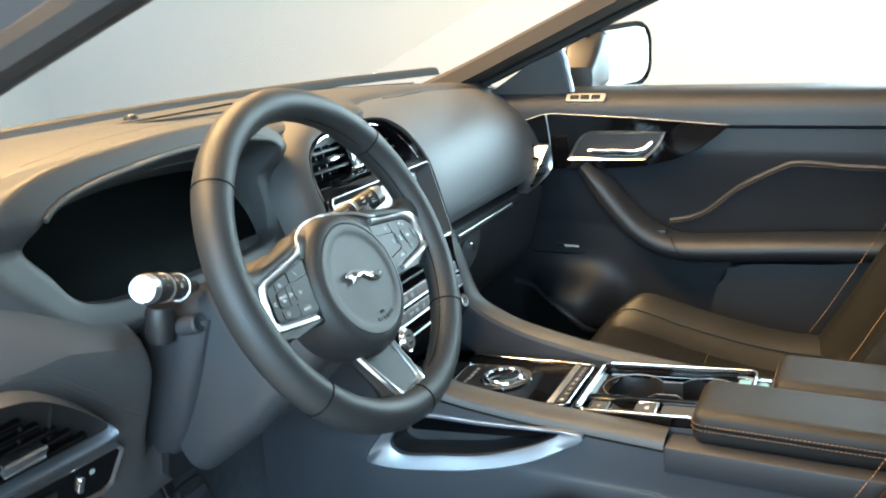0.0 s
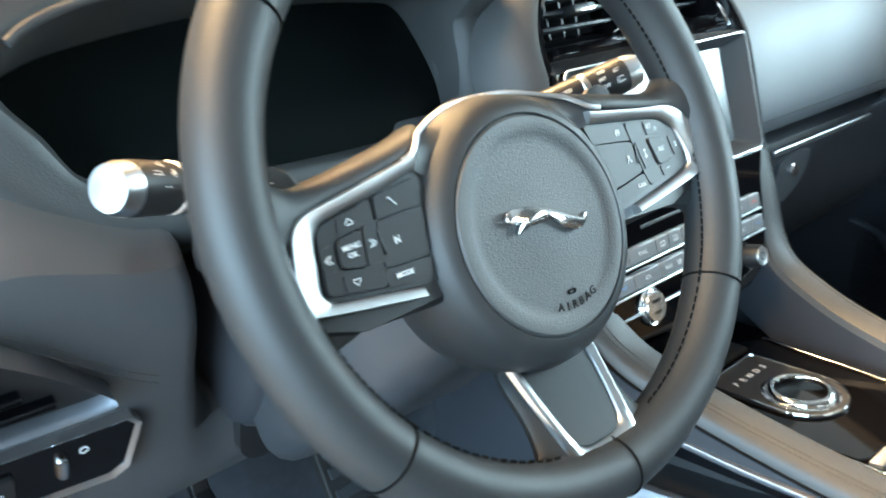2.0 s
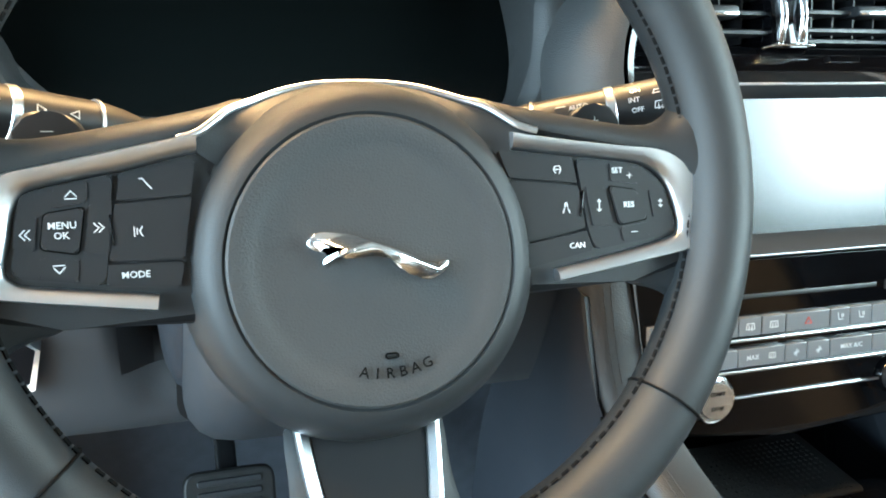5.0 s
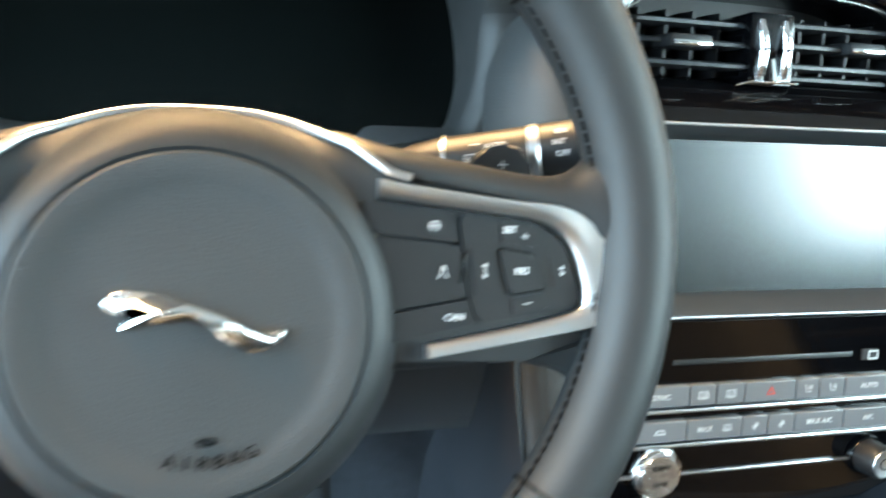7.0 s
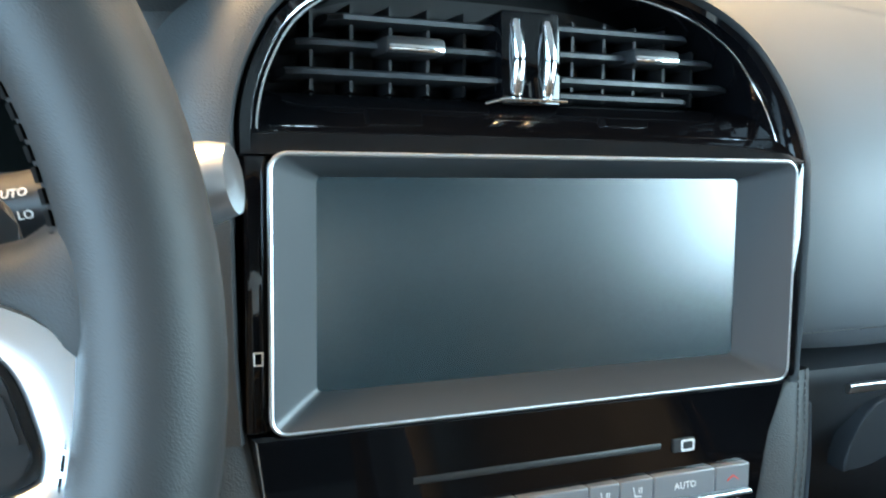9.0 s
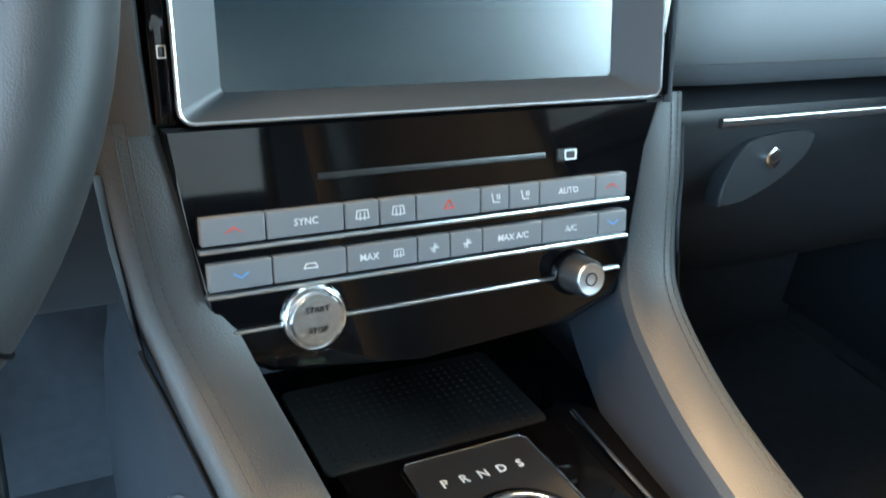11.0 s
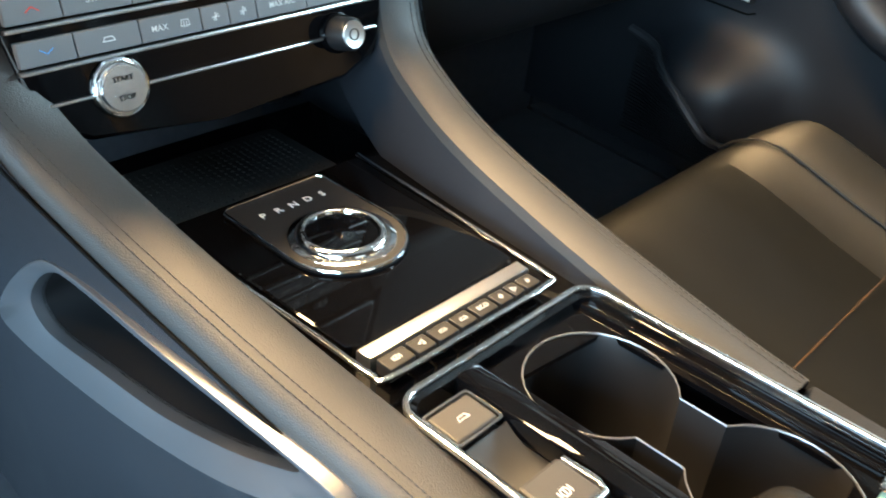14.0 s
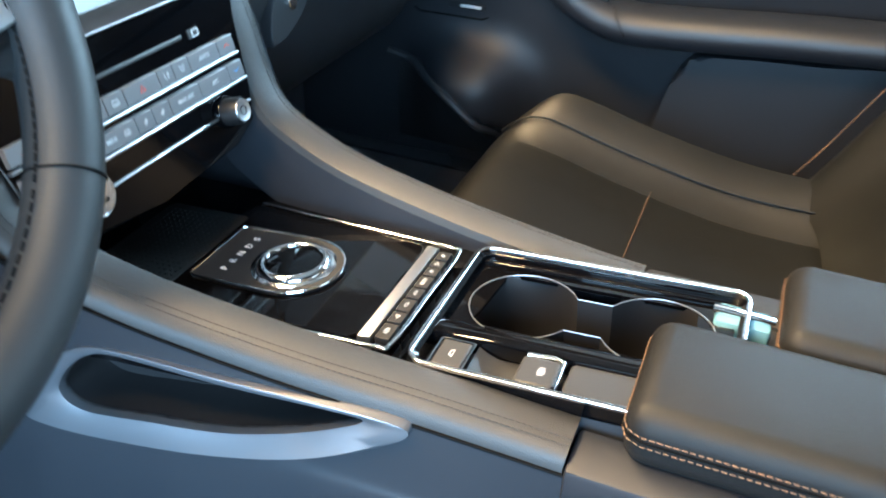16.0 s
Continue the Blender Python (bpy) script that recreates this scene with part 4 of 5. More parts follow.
def glovebox():
    g = thing("glovebox", "closed charcoal plastic glovebox with lock", "glovebox")
    rows = []
    for x in (0.150, 0.19, 0.35, 0.52, 0.70, 0.73):
        rows.append([Vector((x, y, z)) for y, z in ((0.26, 0.545), (0.206, 0.542), (0.212, 0.50), (0.225, 0.44), (0.250, 0.36), (0.30, 0.32), (0.36, 0.31))])
    subdivide(part("lid", loft(rows), HARD, g), 1)
    m = axes((1, 0, 0), (0, 0.20, 0.98), (0, -0.98, 0.20), (0.315, 0.206, 0.492))
    lp = part("latch_plate", prism([(v[0], v[1]) for v in spline([(-0.045, -0.032, 0), (-0.03, 0.012, 0), (0.0, 0.022, 0), (0.048, 0.022, 0), (0.045, 0.005, 0), (0.01, -0.018, 0)], 4, True)], -0.012, 0.003, m, 0.002), HARD, g)
    part("lock", revolve([(0.008, 0.0), (0.008, 0.004), (0.006, 0.005), (0.001, 0.0045)], m @ Matrix.Translation((0.004, 0.004, 0.002))), CHROME, lp, "round chrome lock")


glovebox()

# ---- steering column ----


def column():
    c = thing("steering_column", "charcoal plastic column shroud with two control stalks", "steering column")
    rows = []
    for n, hw, up, dn in ((-0.045, 0.058, 0.030, -0.090), (-0.09, 0.066, 0.036, -0.105), (-0.16, 0.072, 0.040, -0.13), (-0.26, 0.075, 0.040, -0.15)):
        rows.append([WM @ Vector((x, y, n)) for x, y in rrect(2 * hw, up - dn, 0.03, 0, (up + dn) / 2)])
    part("shroud", loft(rows, True, True), HARD, c)
    # lower cover hanging below the column
    rows = []
    for y, z, hw in ((0.150, 0.630, 0.080), (0.165, 0.58, 0.084), (0.188, 0.52, 0.084), (0.210, 0.476, 0.080), (0.222, 0.462, 0.076), (0.240, 0.457, 0.070)):
        rows.append([Vector((-0.378 + x, y + dy, z)) for x, dy in ((-hw, 0.11), (-hw, 0.02), (-hw + 0.012, 0.004), (-hw + 0.03, 0.0), (0, -0.004), (hw - 0.03, 0.0), (hw - 0.012, 0.004), (hw, 0.02), (hw, 0.11))])
    subdivide(part("lower_cover", loft(rows), SOFT, c, "charcoal lower column cover"), 1)
    for k in range(3):
        part("vent_slot", block((-0.432 + 0.006 * k, 0.1965, 0.492), (-0.4308 + 0.006 * k, 0.206, 0.512), 0), ENGRAVED, c)
    knob = axes((1, 0, 0), (0, 0.99, 0.14), (0, -0.14, 0.99), (-0.466, 0.202, 0.610))
    part("adjuster_knob", revolve([(0.011, 0.0), (0.0145, 0.002), (0.0155, 0.010), (0.0150, 0.034), (0.012, 0.040)], knob, 24), BUTTON, c, "black column adjuster knob")
    part("lock_plug", revolve([(0.0105, -0.02), (0.0105, 0.004), (0.0085, 0.006), (0.006, 0.004), (0.001, 0.004)], axes((1, 0, 0), (0, 0.26, 0.966), (0, -0.966, 0.26), (-0.452, 0.166, 0.628)), 24), HARD, c)
    for s, tip in ((-1, Vector((-0.552, 0.124, 0.701))), (1, Vector((-0.180, 0.102, 0.705)))):
        root = Vector((-0.300, 0.148, 0.668)) if s > 0 else Vector((-0.440, 0.172, 0.664))
        d = (tip - root)
        L = d.length
        k = 0.80 if s < 0 else 0.74
        zax = d.normalized()
        xax = zax.cross(Vector((0, -0.4, 0.9))).normalized()
        m = axes(xax, zax.cross(xax), zax, root)
        stalk = part("stalk", revolve([(0.007 * k, 0.0), (0.010 * k, L * 0.18), (0.0140 * k, L * 0.28), (0.0160 * k, L * 0.36), (0.0165 * k, L * 0.60), (0.0168 * k, L * 0.68)], m, 28), BUTTON, c, "black control stalk")
        part("stalk_band", revolve([(0.0155 * k, L * 0.375), (0.0172 * k, L * 0.378), (0.0172 * k, L * 0.390), (0.0155 * k, L * 0.393)], m, 28), SATIN, stalk)
        part("stalk_ring", revolve([(0.0168 * k, L * 0.68), (0.0176 * k, L * 0.685), (0.0176 * k, L * 0.715), (0.0168 * k, L * 0.72)], m, 28), SATIN, stalk)
        part("stalk_barrel", revolve([(0.0168 * k, L * 0.72), (0.0172 * k, L * 0.74), (0.0178 * k, L * 0.93), (0.0172 * k, L * 0.95)], m, 28), BUTTON, stalk)
        part("stalk_cap", revolve([(0.0172 * k, L * 0.95), (0.0168 * k, L * 0.99), (0.0145 * k, L * 1.035), (0.001 * k, L * 1.04)], m, 28), SATIN, stalk, "satin silver stalk tip")
        if s > 0:
            signs = (("window", 0.48, 14), ("bar", 0.50, -16), ("LO", 0.60, 22), ("AUTO", 0.57, -8), ("OFF", 0.80, 24), ("INT", 0.79, 0), ("ON", 0.80, -24), ("window", 0.89, 20), ("car", 0.89, -14))
        else:
            signs = (("arrow_l", 0.50, 0), ("arrow_r", 0.62, 0), ("window", 0.57, -26), ("fan", 0.78, 8), ("car", 0.87, 8), ("arrow_l", 0.83, 34), ("bar", 0.83, -22))
        for key, pos, ang in signs:
            r = 0.0172 * k
            q = m @ pose(0, 0, 0, 0, 0, -s * 146 + ang) @ Matrix.Translation((0, 0, L * pos)) @ axes((0, 0, s), (s, 0, 0), (0, 1, 0), (0, r, 0))
            if key.isupper():
                lettering(key, 0.0038, q @ Matrix.Translation((0, 0, 0.0004)), PRINT, stalk)
            else:
                marks(key, q, stalk, 0.0010)
        # shift paddle
        pd = WM @ Matrix.Translation((s * 0.122, 0.026, -0.038)) @ Matrix.Scale(0.72, 4)
        pad = part("paddle", prism([(v[0], v[1]) for v in spline([(-s * 0.016, -0.012, 0), (-s * 0.014, 0.012, 0), (s * 0.006, 0.020, 0), (s * 0.020, 0.014, 0), (s * 0.022, -0.012, 0)], 4, True)], -0.003, 0.003, pd, 0.0015), DARK, c, "gearshift paddle")
        marks("plus" if s > 0 else "bar", pd @ Matrix.Translation((s * 0.004, 0.008, 0.003)), pad, 0.0012)


column()

# ---- centre console ----
CX = -0.006


def deck(y):
    """Height of the console's panel at y."""
    return 0.3975 - 0.075 * (y - 0.0)


def rail_path(s):
    if s < 0:
        return [(-0.166, 0.165, 0.572), (-0.162, 0.150, 0.530), (-0.155, 0.136, 0.490), (-0.144, 0.114, 0.462), (-0.135, 0.075, 0.444), (-0.127, 0.02, 0.430), (-0.118, -0.06, 0.417), (-0.110, -0.14, 0.409), (-0.106, -0.20, 0.404), (-0.104, -0.240, 0.401)]
    return [(0.154, 0.165, 0.572), (0.152, 0.148, 0.530), (0.148, 0.132, 0.488), (0.141, 0.112, 0.462), (0.132, 0.075, 0.446), (0.122, 0.02, 0.432), (0.113, -0.06, 0.420), (0.105, -0.14, 0.412), (0.100, -0.20, 0.407), (0.098, -0.245, 0.404)]


def console():
    c = thing("centre_console", "charcoal centre console with leather rails and chrome-framed panels", "centre console")
    for s in (-1, 1):
        path = spline(rail_path(s), 5)
        rows = []
        for i, p in enumerate(path):
            a, b = path[max(i - 1, 0)], path[min(i + 1, len(path) - 1)]
            t = (b - a).normalized()
            up = Vector((1, 0, 0)).cross(t) * 1.0
            if up.y > 0:
                up = -up
            if up.z < 0 and abs(up.z) > abs(up.y):
                up = -up
            out = Vector((s, 0, 0))
            rows.append([p + out * a_ + up * h for a_, h in ((-0.026, -0.075), (-0.026, -0.010), (-0.0245, -0.003), (-0.019, 0.0), (-0.004, 0.001), (0.008, 0.0), (0.0145, -0.003), (0.0178, -0.008), (0.0185, -0.014))])
        part("rail_wall", loft([r[:2] for r in rows]), SOFT, c, "charcoal inner wall of the rail")
        rail = part("side_rail", loft([r[1:] for r in rows]), LEATHER, c, "black leather side rail with double stitching")
        for off in (0.007, 0.0135):
            st = [r[4] + Vector((s * off, 0, 0)) + (r[4] - r[1]).normalized() * (-0.0004 if off < 0.01 else -0.0014) for r in rows]
            stitches(st, 0.0042, 0.0030, DTHREAD, rail, up=(0, -0.5, 0.8), w=0.0004)
    # outer flanks
    def flank(s):
        rp = spline(rail_path(s), 5)
        def at(y):
            if y <= rp[-1].y:
                return rp[-1].x, 0.398
            for a, b in zip(rp, rp[1:]):
                if b.y <= y <= a.y:
                    t = (y - b.y) / max(a.y - b.y, 1e-6)
                    return b.x + (a.x - b.x) * t, b.z + (a.z - b.z) * t
            return rp[0].x, rp[0].z
        rows = []
        for y in (0.34, 0.25, 0.20, 0.162, 0.150, 0.138, 0.125, 0.11, 0.09, 0.06, 0.02, -0.03, -0.08, -0.13, -0.18, -0.235, -0.245, -0.40, -0.80):
            x, z = at(min(y, 0.162))
            z = min(z, 0.60)
            mid = s * (0.1475 + 0.09 * max(-0.24, min(y, 0.16)))
            xo = x + s * 0.019
            rows.append([Vector((xo, y, z - 0.014)), Vector((xo + (mid - xo) * 0.4, y, z - 0.035)), Vector((mid, y, min(z - 0.07, 0.375))), Vector((mid + s * 0.004, y, 0.32)), Vector((mid + s * 0.006, y, 0.24)), Vector((mid + s * 0.002, y, 0.14)), Vector((mid, y, 0.03))])
        return rows
    # pocket in the driver's flank
    pk = [(0.160, 0.324), (0.134, 0.366), (0.104, 0.394), (0.068, 0.402), (-0.010, 0.400), (-0.090, 0.400), (-0.126, 0.399), (-0.142, 0.394), (-0.128, 0.380), (-0.068, 0.349), (0.0, 0.330), (0.065, 0.320), (0.130, 0.316)]
    op = [(0.124, 0.350), (0.114, 0.372), (0.094, 0.3905), (0.068, 0.3965), (-0.010, 0.394), (-0.080, 0.3955), (-0.106, 0.3955), (-0.110, 0.3925), (-0.097, 0.384), (-0.060, 0.367), (-0.005, 0.350), (0.055, 0.342), (0.106, 0.337)]
    so, si = (spline([Vector((-0.1490 - 0.09 * y - 0.04 * max(0.0, 0.385 - z), y, z)) for y, z in q], 5, True) for q in (pk, op))
    cy, cz = 0.02, 0.366

    def inside(y, z, f):
        hit = False
        for a, b in zip(so, so[1:] + so[:1]):
            ya, za, yb, zb = (cy + (a.y - cy) * f, cz + (a.z - cz) * f, cy + (b.y - cy) * f, cz + (b.z - cz) * f)
            if (za > z) != (zb > z) and y < ya + (z - za) * (yb - ya) / (zb - za):
                hit = not hit
        return hit

    def dense(rows):
        out = []
        for a, b in zip(rows, rows[1:]):
            n = max(1, int((a[0].y - b[0].y) / 0.006))
            for k in range(n):
                r = [p.lerp(q, k / n) for p, q in zip(a, b)]
                line = spline(r, 10)
                out.append(line)
        out.append(spline(rows[-1], 10))
        return out

    for s in (-1, 1):
        bm = loft(dense(flank(s)))
        if s < 0:
            gone = [f for f in bm.faces if inside(f.calc_center_median().y, f.calc_center_median().z, 0.955)]
            bmesh.ops.delete(bm, geom=gone, context="FACES")
        part("flank", bm, SOFT, c, "charcoal soft-touch console side")
        line = []
        for p in spline(rail_path(s), 5):
            if p.y < 0.135:
                mid = s * (0.1475 + 0.09 * p.y)
                xo = p.x + s * 0.019
                line.append(Vector((xo + s * 0.0004, p.y, p.z - 0.0145)))
        part("flank_seam", sweep(line, circle(0.0013, 6)), ENGRAVED, c)

    def proud(p):
        return 0.12 + 0.88 * max(0.0, min(1.0, (0.394 - p.z) / 0.03))
    rows = [[p + Vector((0.012, 0, 0)), p + Vector((-0.002 * proud(p), 0, 0)), p.lerp(q, 0.12) + Vector((-0.005 * proud(p), 0, 0)), p.lerp(q, 0.75) + Vector((-0.002 * proud(p), 0, 0)), q + Vector((0.001, 0, 0)), q + Vector((0.010, 0, 0))] for p, q in zip(so, si)]
    rows.append(rows[0])
    bm = loft(rows)
    bmesh.ops.remove_doubles(bm, verts=bm.verts, dist=1e-6)
    part("pocket_trim", bm, POCKET, c, "satin silver surround of the side pocket")
    bm = loft([[q + Vector((d, 0, 0)) for q in si] for d in (0.008, 0.030, 0.050)], True)
    bm.faces.new([bm.verts.new(q + Vector((0.049, 0, 0))) for q in si])
    part("pocket_lining", bm, DARK, c, "dark side pocket lining")
    # panels
    def top(poly, z0, z1, mat, nm, lab="", bevel=0.0015, parent=None):
        m = axes((1, 0, 0), (0, 0.9972, -0.0748), (0, 0.0748, 0.9972), (CX, 0, deck(0)))
        return part(nm, prism(poly, z0, z1, m, bevel), mat, parent or c, lab)
    m = axes((1, 0, 0), (0, 0.9972, -0.0748), (0, 0.0748, 0.9972), (CX, 0, deck(0)))
    part("panel_base", prism([(-0.112, -0.118), (0.118, -0.118), (0.125, 0.10), (0.135, 0.22), (-0.13, 0.22), (-0.12, 0.10)], -0.03, -0.012, m), GLOSS, c)
    part("tray_mat", prism(rrect(0.150, 0.085, 0.006, 0, 0.150), -0.0115, -0.0095, m, 0.001), RUBBER, c, "dimpled rubber tray mat")
    bm = bmesh.new()
    for i in range(24):
        for j in range(13):
            prism([(x - 0.066 + 0.0057 * i, y + 0.114 + 0.0057 * j) for x, y in circle(0.0013, 5)], -0.0098, -0.0086, m, bm=bm)
    part("mat_texture", bm, RUBBER, c, kind="stuff", smooth=False)
    gp = part("gear_panel", prism([(v[0], v[1]) for v in [(-0.074, 0.098), (0.074, 0.098), (0.070, -0.066), (0.060, -0.073), (-0.058, -0.073), (-0.068, -0.066)]], -0.012, -0.0005, m, 0.002), GLOSS, c, "piano black gear selector panel")
    fr = spline([(-0.078, 0.060, 0), (-0.076, 0.0, 0), (-0.074, -0.060, 0), (-0.073, -0.092, 0), (-0.066, -0.101, 0), (0.0, -0.102, 0), (0.060, -0.102, 0), (0.068, -0.094, 0), (0.071, -0.060, 0), (0.076, 0.0, 0), (0.081, 0.070, 0), (0.084, 0.098, 0)], 5)
    part("panel_trim", sweep([m @ Vector((p.x, p.y, 0.0005)) for p in fr], rrect(0.0036, 0.0030, 0.001), up=(0, 0, 1)), CHROME, c, "bright chrome panel frame")
    # satin band and the row of mode buttons
    part("mode_band", prism([(-0.066, -0.0735), (0.065, -0.0735), (0.064, -0.0835), (-0.065, -0.0835)], -0.01, 0.001, m, 0.001), SATIN, c, "satin silver band")
    for k, (x, w, key) in enumerate(((-0.054, 0.019, "brake"), (-0.036, 0.014, "arrow_l"), (-0.0195, 0.016, "car"), (-0.003, 0.014, "car"), (0.0135, 0.016, "ECO"), (0.029, 0.012, "fan"), (0.041, 0.010, "arrow_r"), (0.0535, 0.013, "fan"))):
        b = part("mode_button", prism(rrect(w - 0.0007, 0.0115, 0.0008, x, -0.0915, 2), -0.008, 0.0008, m, 0.0006), BUTTON, c)
        if key == "ECO":
            lettering("ECO", 0.0045, m @ Matrix.Translation((x, -0.0915, 0.0011)), PRINT, b)
        else:
            marks(key, m @ Matrix.Translation((x, -0.0915, 0.0008)), b, 0.0009)
    # selector plate and dial
    shape = [(-0.041, 0.084), (-0.037, 0.0885), (0.037, 0.0885), (0.041, 0.084)] + [(0.041 * math.cos(radians(a)), 0.016 + 0.041 * math.sin(radians(a))) for a in range(0, -181, -12)]
    pl = part("selector_plate", prism(shape, -0.002, 0.0025, m, 0.0008), BUTTON, c, "graphite selector plate with chrome rim")
    part("plate_rim", sweep([m @ Vector((x, y, 0.0022)) for x, y in shape], circle(0.0011, 6), closed=True), CHROME, pl)
    for k, ch in enumerate("PRNDS"):
        lettering(ch, 0.0085, m @ Matrix.Translation((-0.024 + 0.012 * k, 0.0655, 0.0027)), PRINT, pl)
    dm = m @ Matrix.Translation((0.0, 0.016, 0.002))
    di = part("selector_dial", revolve([(0.035, 0.0), (0.0345, 0.0008), (0.0320, 0.0014), (0.0300, 0.0014), (0.0295, 0.0030), (0.0280, 0.0050), (0.0255, 0.0058), (0.0235, 0.0050), (0.0228, 0.0020), (0.001, 0.0018)], dm, 56), CHROME, c, "round polished chrome selector dial")
    part("dial_face", revolve([(0.0228, 0.0016), (0.0226, 0.0030), (0.001, 0.0036)], dm, 48), GLOSS, di)
    # cup holder section
    fo = rrect(0.158, 0.212, 0.014, 0.0, -0.222)
    part("cup_trim", sweep([m @ Vector((x, y, 0.0008)) for x, y in fo], rrect(0.0040, 0.0036, 0.0012), closed=True), CHROME, c, "bright chrome cup holder frame")
    part("cup_deck", ring(rrect(0.156, 0.210, 0.013, 0.0, -0.222), rrect(0.148, 0.202, 0.010, 0.0, -0.222), -0.012, 0.0, m, -0.02, -0.002), GLOSS, c)
    # cups: a well of two joined circles
    def well(cx, cy, r, dy):
        pts = []
        for a in range(-60, 241, 12):
            pts.append((cx + r * math.cos(radians(a)), cy + dy + r * math.sin(radians(a))))
        for a in range(120, 421, 12):
            pts.append((cx + r * math.cos(radians(a)), cy - dy + r * math.sin(radians(a))))
        return pts
    wl = well(0.020, -0.220, 0.0415, 0.0495)
    rows = [[m @ Vector((0.020 + (x - 0.020) * f, -0.220 + (y + 0.220) * f, z)) for x, y in wl] for f, z in ((1.0, -0.0075), (0.985, -0.010), (0.965, -0.03), (0.94, -0.080))]
    bm = loft(rows, True)
    bm.faces.new([bm.verts.new(m @ Vector((0.020 + (x - 0.020) * 0.945, -0.220 + (y + 0.220) * 0.945, -0.079))) for x, y in wl])
    part("cup_well", bm, DARK, c, "black twin cup holder")
    part("cup_rim", sweep([m @ Vector((x, y, -0.0072)) for x, y in wl], circle(0.0006, 6), closed=True), POCKET, c, "thin bright cup holder rim")
    so = rrect(0.098, 0.200, 0.010, 0.0255, -0.221, 13)
    # flat deck round the cups
    n = len(so)
    wl2 = []
    for x, y in so:
        best = min(wl, key=lambda q: math.atan2(abs((q[0] - 0.020) * (y + 0.220) - (q[1] + 0.220) * (x - 0.020)), (q[0] - 0.020) * (x - 0.020) + (q[1] + 0.220) * (y + 0.220)))
        wl2.append(best)
    part("cup_plate", ring(so, wl2, -0.011, -0.0078, m), GLOSS, c)
    part("cup_wall", block((0.0735, -0.322, -0.012), (0.0765, -0.120, -0.001), 0.001, m), GLOSS, c)
    part("cup_step", block((0.066, -0.322, -0.012), (0.0735, -0.122, -0.0045), 0.001, m), GLOSS, c)
    part("divider", block((-0.040, -0.320, -0.014), (-0.0235, -0.120, -0.0005), 0.002, m), GLOSS, c)
    # brake switch bay
    part("switch_bay", prism([(-0.076, -0.118), (-0.038, -0.118), (-0.038, -0.322), (-0.076, -0.322)], -0.03, -0.016, m), HARD, c)
    t = part("tow_switch", prism(rrect(0.029, 0.022, 0.002, -0.0575, -0.1425), -0.014, -0.003, m, 0.0015), HARD, c, "satin black switch with chrome edge")
    part("switch_edge", ring(rrect(0.033, 0.0265, 0.003, -0.0575, -0.1425), rrect(0.0300, 0.0235, 0.002, -0.0575, -0.1425), -0.014, -0.0030, m), CHROME, t)
    marks("car", m @ Matrix.Translation((-0.0575, -0.1425, -0.003)), t, 0.0012)
    # hollow before the brake switch
    rows = [[m @ Vector((x, y, z)) for y, z in ((-0.157, -0.006), (-0.163, -0.010), (-0.175, -0.0150), (-0.187, -0.0155), (-0.193, -0.015))] for x in (-0.0745, -0.0575, -0.041)]
    part("switch_hollow", loft(rows), HARD, c)
    b = part("brake_switch", prism(rrect(0.029, 0.027, 0.003, -0.0610, -0.2050), -0.014, 0.001, m, 0.002), HARD, c, "satin black parking brake switch with chrome edge")
    part("switch_edge", sweep([m @ Vector(p) for p in ((-0.0455, -0.194, 0.000), (-0.0445, -0.214, 0.000), (-0.047, -0.2195, 0.000), (-0.074, -0.2195, 0.000))], rrect(0.0034, 0.004, 0.001)), CHROME, b)
    marks("brake", m @ Matrix.Translation((-0.0610, -0.2075, 0.001)), b, 0.0012)
    part("bay_floor", prism(rrect(0.036, 0.095, 0.004, -0.0580, -0.271), -0.016, -0.003, m, 0.002), HARD, c)
    # strip that goes on from the rails under the armrests
    for x0, x1, y1 in ((-0.128, -0.086, -0.2405), (0.078, 0.120, -0.2455)):
        part("rail_extension", block((x0, -0.80, 0.360), (x1, y1, 0.3955), 0.004), SOFT, c)
    # rear body under the armrest
    part("console_box", block((-0.118, -0.80, 0.05), (0.108, -0.326, 0.392), 0.012), SOFT, c)
    lt = part("sliding_latch", block((0.036, -0.345, 0.392), (0.062, -0.305, 0.418), 0.004), SKYBLUE, c, "pale blue film-covered latch")
    part("latch_bar", block((0.044, -0.347, 0.4185), (0.053, -0.303, 0.4215), 0.001), CHROME, lt)
    return c


console()


def cushion(x0, x1, y0, y1, z0, z1, r=0.02, sub=0):
    """A padded block with softly rounded edges."""
    bm = block((x0, y0, z0), (x1, y1, z1), r, seg=4)
    return bm


def armrests():
    for x0, x1, y1, nm in ((-0.108, 0.004, -0.268, "stitched black leather armrest lid beside the driver"), (0.008, 0.118, -0.350, "stitched black leather armrest lid beside the passenger")):
        a = thing("armrest_lid", nm, "armrest", "armrest lids")
        pad = part("pad", cushion(x0, x1, -0.80, y1, 0.392, 0.438, 0.016), ARM, a)
        z = 0.418
        path = [(x0 - 0.0005, -0.80, z), (x0 - 0.0005, y1 - 0.012, z), (x0 + 0.004, y1 - 0.003, z), (x0 + 0.012, y1 + 0.0004, z), (x1 - 0.012, y1 + 0.0004, z), (x1 - 0.003, y1 - 0.004, z)]
        part("seam", sweep(path, circle(0.0010, 6)), ENGRAVED, a)
        for dz in (0.0035, -0.0035):
            stitches([(p[0], p[1], p[2] + dz) for p in path], 0.0048, 0.0034, THREAD, a, up=(-1, 0.3, 0), w=0.0006)


armrests()

# ---- seats ----


